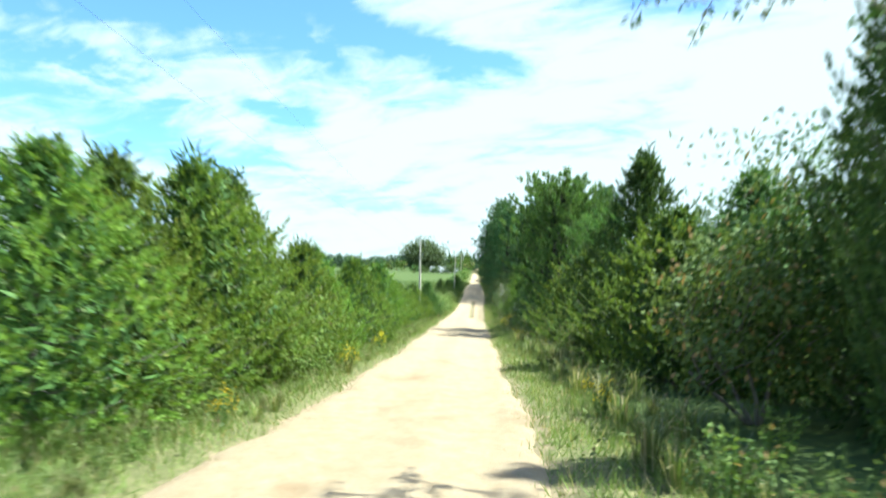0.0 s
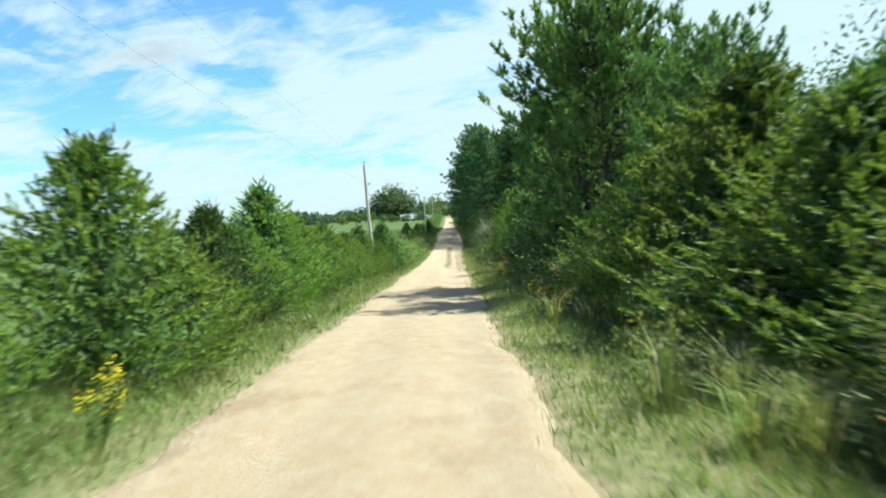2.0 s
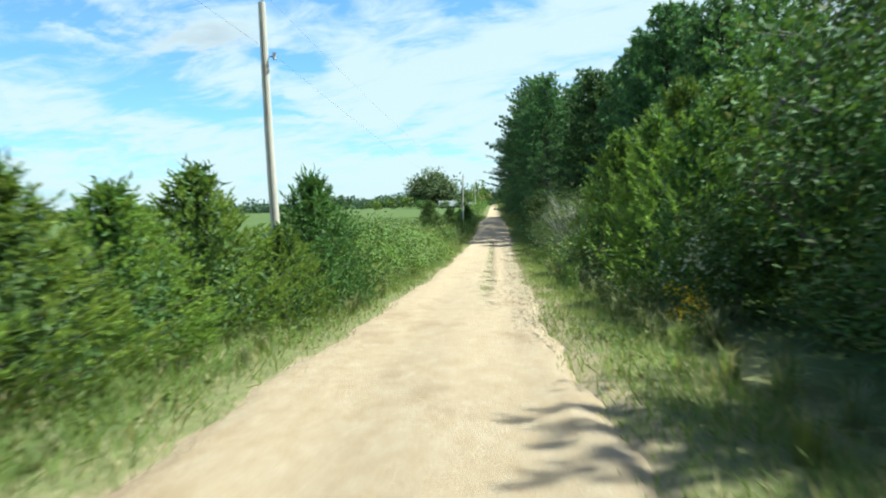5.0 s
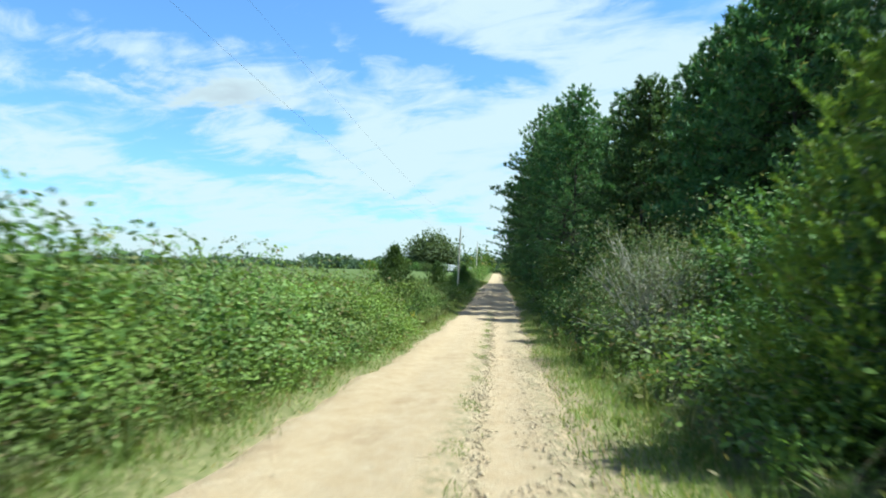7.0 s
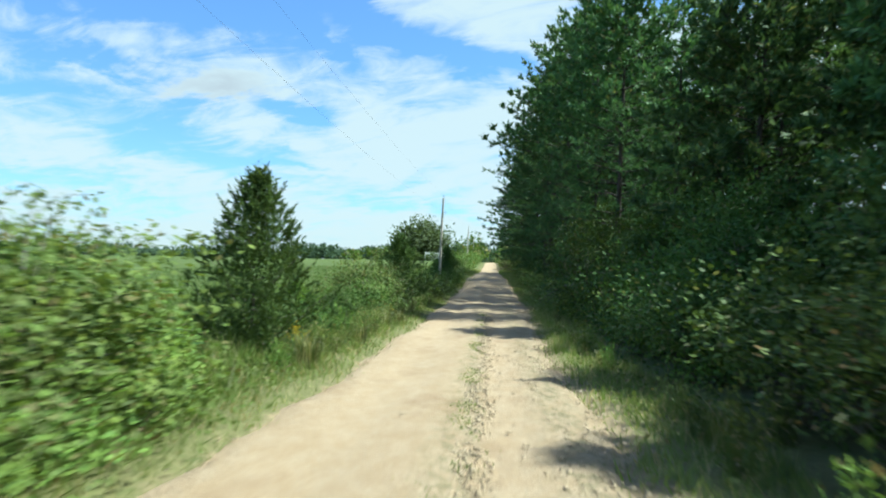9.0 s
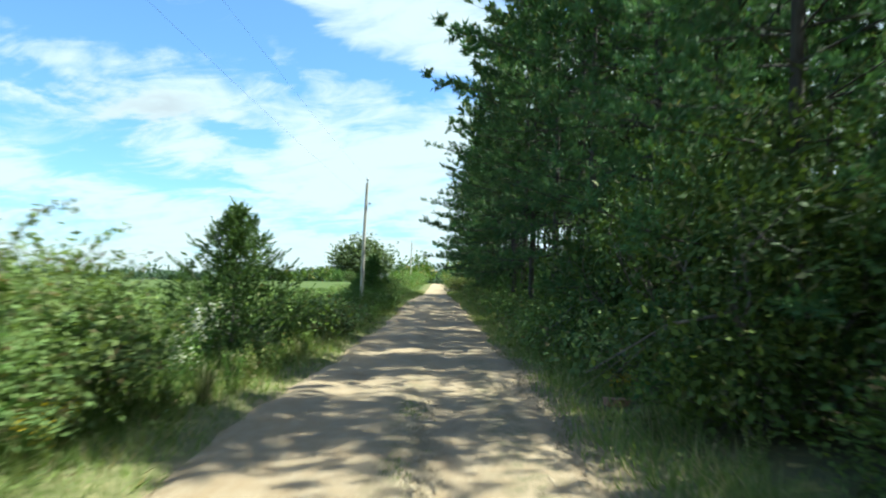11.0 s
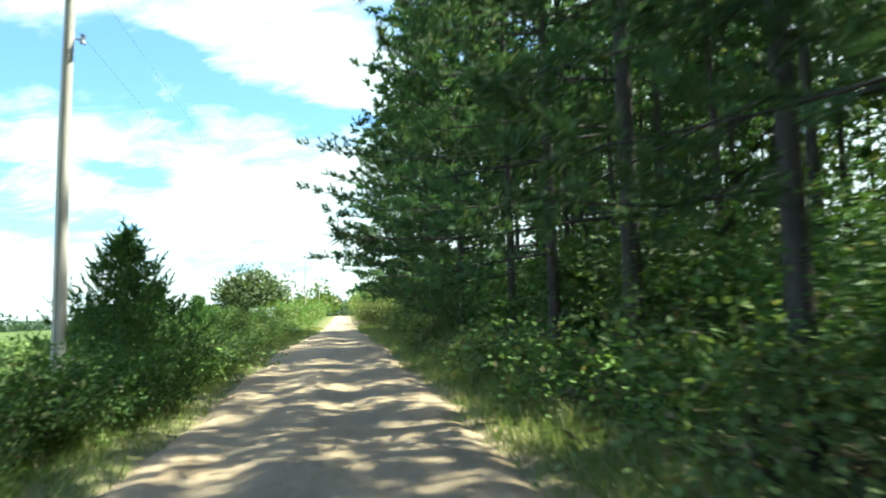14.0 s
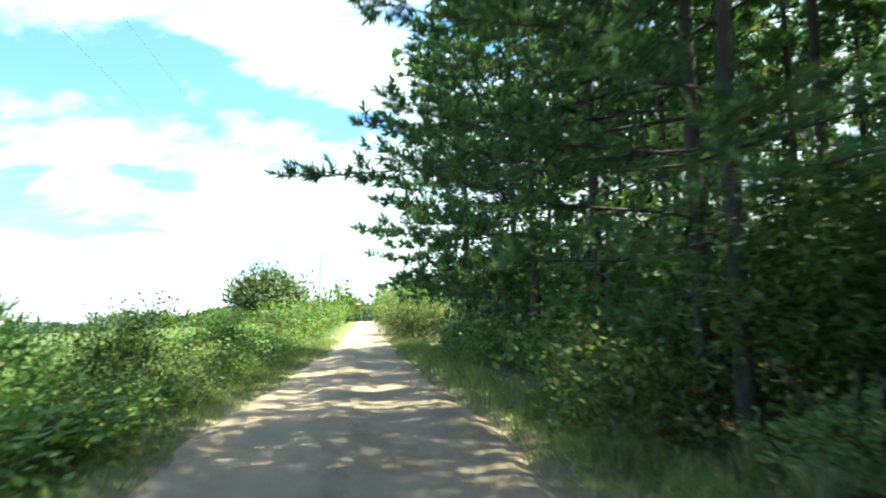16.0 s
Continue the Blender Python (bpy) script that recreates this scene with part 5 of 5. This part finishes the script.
def verge_weeds():
    rng = np.random.default_rng(13)
    n = 30000
    y = rng.uniform(2, 185, n)
    left = rng.random(n) < 0.7
    x = np.where(left, left_edge(y) - 0.5 - 1.6 * rng.uniform(0, 1, n) ** 0.7, right_edge(y) + 0.6 + 1.6 * rng.uniform(0, 1, n) ** 0.7)
    keep = wave(x * 1.1 + 2, y * 0.8) + rng.normal(0, 0.25, n) > 0.0
    x, y = x[keep], y[keep]
    b = np.stack([x, y, ground_z(x, y) + rng.uniform(0.02, 0.28, len(x))], 1)
    v, t = leaves(rng, b, rng.normal(size=(len(x), 3)) + [0, 0, 0.2], rng.uniform(0.05, 0.13, len(x)), rng.uniform(0.03, 0.06, len(x)))
    tagged(np_part("verge_weeds", v, t, M_BRAMBLE_OLIVE), "low leafy weeds scattered through the verge grass", "weeds", kind="stuff")


verge_weeds()


def far_trees(name, spots, label, mat, seed, leaf):
    """Distant crowns: trunks and many leaf clumps, uneven tops."""
    rng = np.random.default_rng(seed)
    vs = []
    for x, y, h, r in spots:
        z = float(ground_z(x, y))
        m = 160
        c = np.array([x, y, z + h * 0.48])
        k = 9
        lob = c + unit(rng.normal(size=(k, 3))) * np.array([r * 0.65, r * 0.65, h * 0.32])
        p = lob[rng.integers(0, k, m)] + unit(rng.normal(size=(m, 3))) * rng.uniform(0.6, 1, (m, 1)) * np.array([r * 0.55, r * 0.55, h * 0.25])
        p[:, 2] = np.maximum(p[:, 2], z + 0.2)
        vs.append(leaves(rng, p, rng.normal(size=(m, 3)), rng.uniform(0.6, 1.3, m) * leaf * r, rng.uniform(0.4, 0.8, m) * leaf * r))
        vs.append(tube([(x, y, z - 0.3), (x, y, z + h * 0.6)], [0.03 * h, 0.015 * h], 5))
    ob = np_part(name, *join(vs), mat)
    return tagged(ob, label, "woods", kind="stuff")


R2 = random.Random(9)
spots = []
for i in range(110):
    x = -310 + i * 2.6 + R2.uniform(-1.5, 1.5)
    tall = 7.5 + 2.5 * math.sin(x * 0.11) + 1.5 * math.sin(x * 0.29 + 1)
    spots.append((x, 455 + R2.uniform(-20, 35) - 0.12 * (x + 160), max(4, 0.75 * tall + R2.uniform(-2, 2) + max(0, (x + 120) * 0.02)), R2.uniform(4, 7.5)))
for i in range(34):
    spots.append((R2.uniform(-90, -10), R2.uniform(415, 470), R2.uniform(4, 7), R2.uniform(4, 7)))
for i in range(26):
    spots.append((R2.uniform(-9, 16), R2.uniform(385, 430), R2.uniform(5, 9), R2.uniform(3.5, 5)))
for i in range(22):
    spots.append((R2.uniform(-24, -1), R2.uniform(345, 380), R2.uniform(6, 9.5), R2.uniform(3, 4.5)))
for i in range(30):
    spots.append((R2.uniform(6, 70), R2.uniform(300, 420), R2.uniform(9, 15), R2.uniform(4.5, 6.5)))
for i in range(54):
    spots.append((R2.uniform(36, 44), 50 + i * 3.4, R2.uniform(6, 9), R2.uniform(3, 4.5)))
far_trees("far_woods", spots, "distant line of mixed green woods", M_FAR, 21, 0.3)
far_trees("near_hill_trees", [(-10 + R2.uniform(-3, 6), 300 + R2.uniform(0, 40), R2.uniform(7, 11), R2.uniform(2.5, 4)) for _ in range(6)] + [(-34, 320, 5, 3.5), (-40, 330, 5, 4), (-47, 325, 4.5, 4), (7, 262, 6, 3), (9, 280, 8, 4), (5, 300, 9, 4)],
          "sunlit trees on the rise beside the road", M_SUNNY, 23, 0.3)
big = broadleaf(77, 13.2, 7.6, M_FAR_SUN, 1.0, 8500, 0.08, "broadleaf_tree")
big.matrix_basis = pose(-24.5, 335, float(ground_z(-24.5, 335)))
tagged(big, "large round-crowned shade tree beside the house", "tree")


def gravel():
    rng = np.random.default_rng(8)
    x, y, s = [], [], []
    n = 13000
    yy = 62 + 52 * rng.uniform(0, 1, n) ** 0.8
    x.append(rng.normal(-0.36, 0.19, n)); y.append(yy); s.append(0.006 + 0.034 * rng.uniform(0, 1, n) ** 2.5)
    n = 9000
    yy = 56 + 68 * rng.uniform(0, 1, n) ** 0.8
    x.append(right_edge(yy) + rng.normal(-0.02, 0.27, n)); y.append(yy); s.append(0.006 + 0.03 * rng.uniform(0, 1, n) ** 2.5)
    n = 700
    yy = rng.uniform(2, 186, n)
    x.append(left_edge(yy) + rng.normal(0.1, 0.2, n)); y.append(yy); s.append(rng.uniform(0.008, 0.024, n))
    n = 700
    yy = rng.uniform(2, 186, n)
    x.append(rng.uniform(-2.4, 1.2, n)); y.append(yy); s.append(rng.uniform(0.006, 0.014, n))
    x, y, s = map(np.concatenate, (x, y, s))
    octa = np.array([(1, 0, 0), (-1, 0, 0), (0, 1, 0), (0, -1, 0), (0, 0, 0.4), (0, 0, -0.4)], float)
    tri = np.array([(0, 2, 4), (2, 1, 4), (1, 3, 4), (3, 0, 4), (2, 0, 5), (1, 2, 5), (3, 1, 5), (0, 3, 5)])
    z = np.maximum(road_z(y) - 0.01, ground_z(x, y))
    v = octa[None] * s[:, None, None] * rng.uniform(0.6, 1.4, (len(x), 6, 3)) * [1.1, 1.1, 0.8] + np.stack([x, y, z + 0.3 * s], 1)[:, None]
    t = (np.arange(len(x)) * 6)[:, None, None] + tri[None]
    ob = np_part("gravel", v.reshape(-1, 3), t.reshape(-1, 3), M_STONE)
    tagged(ob, "loose pale stones along the road's crown and edges", "gravel", kind="stuff")


gravel()

# ---- poles, wires, fence post, house ----
POLE_H = 7.6


def utility_pole():
    root = new("utility_pole")
    zs = np.linspace(-0.6, POLE_H, 10)
    np_part("shaft", *tube([(0.012 * math.sin(z), 0, z) for z in zs], np.interp(zs, [0, POLE_H], [0.115, 0.075]), 12), M_POLE, root, "", True)
    np_part("pin_insulator", *tube([(0.02, 0, POLE_H - 0.02), (0.02, 0, POLE_H + 0.14), (0.02, 0, POLE_H + 0.16), (0.02, 0, POLE_H + 0.21), (0.02, 0, POLE_H + 0.27)], [0.018, 0.018, 0.055, 0.06, 0.02], 10), M_PORCELAIN, root)
    np_part("spool_bracket", *join([tube([(0.1, 0, POLE_H - 1.15), (0.24, 0, POLE_H - 1.15)], [0.02, 0.02], 6), tube([(0.22, 0, POLE_H - 1.22), (0.22, 0, POLE_H - 1.17), (0.22, 0, POLE_H - 1.13), (0.22, 0, POLE_H - 1.08)], [0.05, 0.03, 0.03, 0.05], 8)]), M_PORCELAIN, root)
    np_part("ground_wire", *tube([(0, -0.135, 0.05), (0, -0.115, POLE_H * 0.5), (0, -0.098, POLE_H - 0.4)], [0.008, 0.008, 0.008], 4), M_WIRE, root)
    return root


POLES = [(-4.74, 61.5, -1.8), (-4.3, 142.8, 0.6), (-4.7, 223.4, 0.0), (-5.6, 304.0, 0.4), (-5.2, 385.0, 0.0), (-5.0, 465.0, 0.0), (-5.0, -18.5, 0.0)]
tops = []
for x, y, lean in POLES:
    m = pose(x, y, float(ground_z(x, y)) - (0.8 if y < 70 else 0.2), 0, lean, 0)
    if "pole" not in PROTO:
        ob = PROTO["pole"] = utility_pole()
    else:
        ob = copy_thing(PROTO["pole"], m)
    ob.matrix_basis = m
    tagged(ob, "weathered wooden utility pole without a crossarm", "utility pole", "utility poles")
    tops.append((y, m))
tops.sort(key=lambda p: p[0])
for name, off, sag, rad in (("power_line", Vector((0.02, 0, POLE_H + 0.24)), 0.8, 0.0019), ("neutral_line", Vector((0.25, 0, POLE_H - 1.15)), 1.0, 0.0019)):
    pts = []
    for (_, a), (_, b) in zip(tops, tops[1:]):
        p, q = a @ off, b @ off
        for k in range(14):
            f = k / 14
            w = p.lerp(q, f)
            pts.append((w.x, w.y, w.z - 4 * sag * f * (1 - f)))
    pts.append(tuple(tops[-1][1] @ off))
    tagged(np_part(name, *tube(pts, np.full(len(pts), rad), 5), M_WIRE), "thin dark wire slung from pole to pole", "wire")


def fence_post(x, y, h):
    root = new("fence_post")
    root.matrix_basis = pose(x, y, float(ground_z(x, y)), 2, -2, 20)
    np_part("post", *join([tube([(0, 0, -0.3), (0.01, 0, h * 0.5), (0, 0.01, h - 0.03), (0, 0.01, h)], [0.085, 0.082, 0.08, 0.045], 9)]), M_POST, root, "", True)
    np_part("staple", *tube([(0.08, -0.03, h - 0.2), (0.1, 0, h - 0.2), (0.08, 0.03, h - 0.2)], [0.006, 0.006, 0.006], 4), M_METAL, root)
    return tagged(root, "weathered grey wooden fence post in the grass", "fence post", "fence posts")


fence_post(-4.9, 117.8, 1.15)


def box(bm, x0, x1, y0, y1, z0, z1):
    g = bmesh.ops.create_cube(bm, size=1)
    bmesh.ops.transform(bm, matrix=Matrix.Translation(((x0 + x1) / 2, (y0 + y1) / 2, (z0 + z1) / 2)) @ Matrix.Diagonal((x1 - x0, y1 - y0, z1 - z0, 1)), verts=g["verts"])


def house(name, x, y, w, d, wall, rise, label, openings):
    root = new(name)
    root.matrix_basis = pose(x, y, float(ground_z(x, y)) - 1.5)
    bm = bmesh.new()
    pts = [(-w / 2, -d / 2, -0.5), (w / 2, -d / 2, -0.5), (w / 2, d / 2, -0.5), (-w / 2, d / 2, -0.5)]
    lo = [bm.verts.new(p) for p in pts]
    hi = [bm.verts.new((p[0], p[1], wall)) for p in pts]
    for i in range(4):
        bm.faces.new((lo[i], lo[(i + 1) % 4], hi[(i + 1) % 4], hi[i]))
    for s in (-1, 1):
        ridge = bm.verts.new((s * w / 2, 0, wall + rise))
        a, b = (hi[0], hi[3]) if s < 0 else (hi[1], hi[2])
        bm.faces.new((a, b, ridge))
    part("wall", bm, M_SIDING, root)
    bm = bmesh.new()
    o, t = 0.35, 0.14
    prof = [(-d / 2 - o, wall - o * rise / (d / 2)), (0, wall + rise), (d / 2 + o, wall - o * rise / (d / 2))]
    vs = [[bm.verts.new((s * (w / 2 + o), py, pz + dz)) for py, pz in prof for dz in (0.01, t)] for s in (-1, 1)]
    for a, b in ((0, 2), (2, 4)):
        for k in (0, 1):
            bm.faces.new((vs[0][a + k], vs[0][b + k], vs[1][b + k], vs[1][a + k]))
    for s in (0, 1):
        bm.faces.new((vs[s][0], vs[s][2], vs[s][3], vs[s][1]))
        bm.faces.new((vs[s][2], vs[s][4], vs[s][5], vs[s][3]))
    for a in (0, 4):
        bm.faces.new((vs[0][a], vs[0][a + 1], vs[1][a + 1], vs[1][a]))
    part("roof", bm, M_ROOF, root)
    for nm, ox, oz, ow, oh in openings:
        bm = bmesh.new()
        box(bm, ox - ow / 2 - 0.08, ox + ow / 2 + 0.08, -d / 2 - 0.05, -d / 2 + 0.02, oz - 0.08, oz + oh + 0.08)
        fr = part(nm, bm, M_SIDING, root)
        bm = bmesh.new()
        box(bm, ox - ow / 2, ox + ow / 2, -d / 2 - 0.06, -d / 2, oz, oz + oh)
        part("pane", bm, M_WINDOW, fr)
    return tagged(root, label, "house")


for x, y, h in [(-18.6, 263, 2.0), (-16.1, 262, 1.9), (-14.9, 264, 2.6), (-11.6, 262, 1.6), (-10.3, 264, 2.9), (-9.0, 262, 2.5), (-5.2, 260, 2.6), (-20.5, 266, 2.8), (-23.5, 270, 3.2)]:
    shrub_at("leafy", x, y, h, 1.2, "garden bushes")
house("house", -13.6, 272, 7.4, 6.0, 2.3, 1.5, "low white house with a grey gabled metal roof", [("window", -2.7, 0.9, 0.9, 1.1), ("window", -0.9, 0.9, 0.9, 1.1), ("door", 0.8, 0.05, 0.9, 2.0), ("window", 2.6, 0.9, 0.9, 1.1)])
house("shed", -7.2, 268, 2.4, 3.0, 2.3, 0.7, "white shed with a shallow grey metal roof", [("door", 0.0, 0.05, 1.4, 1.9)])


def clay_block(x, y):
    bm = bmesh.new()
    box(bm, -0.2, 0.2, -0.1, 0.1, 0, 0.16)
    bmesh.ops.subdivide_edges(bm, edges=bm.edges[:], cuts=2, use_grid_fill=True)
    rng = random.Random(4)
    for v in bm.verts:
        v.co += Vector((rng.uniform(-1, 1), rng.uniform(-1, 1), rng.uniform(-1, 1))) * 0.015
    ob = part("block", bm, M_BLOCK, None)
    ob.matrix_basis = pose(x, y, float(ground_z(x, y)) - 0.02, 0, 3, 12)
    return tagged(ob, "rough reddish-brown block lying on the verge", "block")


clay_block(*BLOCK)


def limb_tree(x, y):
    """Tree at the verge with one long sparse limb hanging over the road."""
    rng = np.random.default_rng(44)
    root = new("broadleaf_tree")
    root.matrix_basis = pose(x, y, float(ground_z(x, y)))
    wood = [tube([(0, 0, -0.2), (0.05, 0, 1.6), (-0.1, 0, 3.0), (-0.25, 0.05, 4.4), (-0.3, 0, 6.2)], [0.13, 0.11, 0.09, 0.07, 0.03], 8)]
    b, d = [], []
    limbs = [([(-0.2, 0, 4.0), (-1.2, 0.1, 4.75), (-2.3, 0.0, 4.95), (-3.4, 0.15, 4.7)], 0.035), ([(-0.25, 0, 4.4), (-1.0, 0.5, 5.4), (-1.9, 0.8, 5.9)], 0.03), ([(-0.2, 0, 3.6), (0.8, -0.4, 4.5), (1.5, -0.6, 5.2)], 0.03), ([(-0.3, 0, 5.6), (-0.9, -0.5, 6.4), (-1.3, -0.9, 7.0)], 0.025)]
    for pts, rad in limbs:
        pts = np.array(pts, float)
        wood.append(tube(pts, np.linspace(rad, 0.008, len(pts)), 5))
        for k in range(17):
            f = rng.uniform(0.15, 1.0) * (len(pts) - 1)
            i = min(len(pts) - 2, int(f))
            p = pts[i] + (pts[i + 1] - pts[i]) * (f - i)
            tip = p + rng.normal(size=3) * [0.3, 0.3, 0.18] - [0.08, 0, 0.16]
            wood.append(tube([p, (p + tip) / 2 + [0, 0, 0.04], tip], [0.008, 0.006, 0.003], 3))
            m = 13
            q = rng.uniform(0.2, 1.05, m)[:, None]
            b.append(p + (tip - p) * q + rng.normal(size=(m, 3)) * 0.04)
            d.append(rng.normal(size=(m, 3)) * 0.6 + [-0.1, 0, -0.5])
    b, d = np.concatenate(b), np.concatenate(d)
    np_part("trunk", *join(wood), M_BARK_GREY, root)
    np_part("crown", *leaves(rng, b, d, rng.uniform(0.07, 0.13, len(b)), rng.uniform(0.04, 0.07, len(b))), M_LEAF, root)
    tagged(root, "tree with a sparse leafy limb reaching over the road", "tree")


limb_tree(4.7, 6.6)
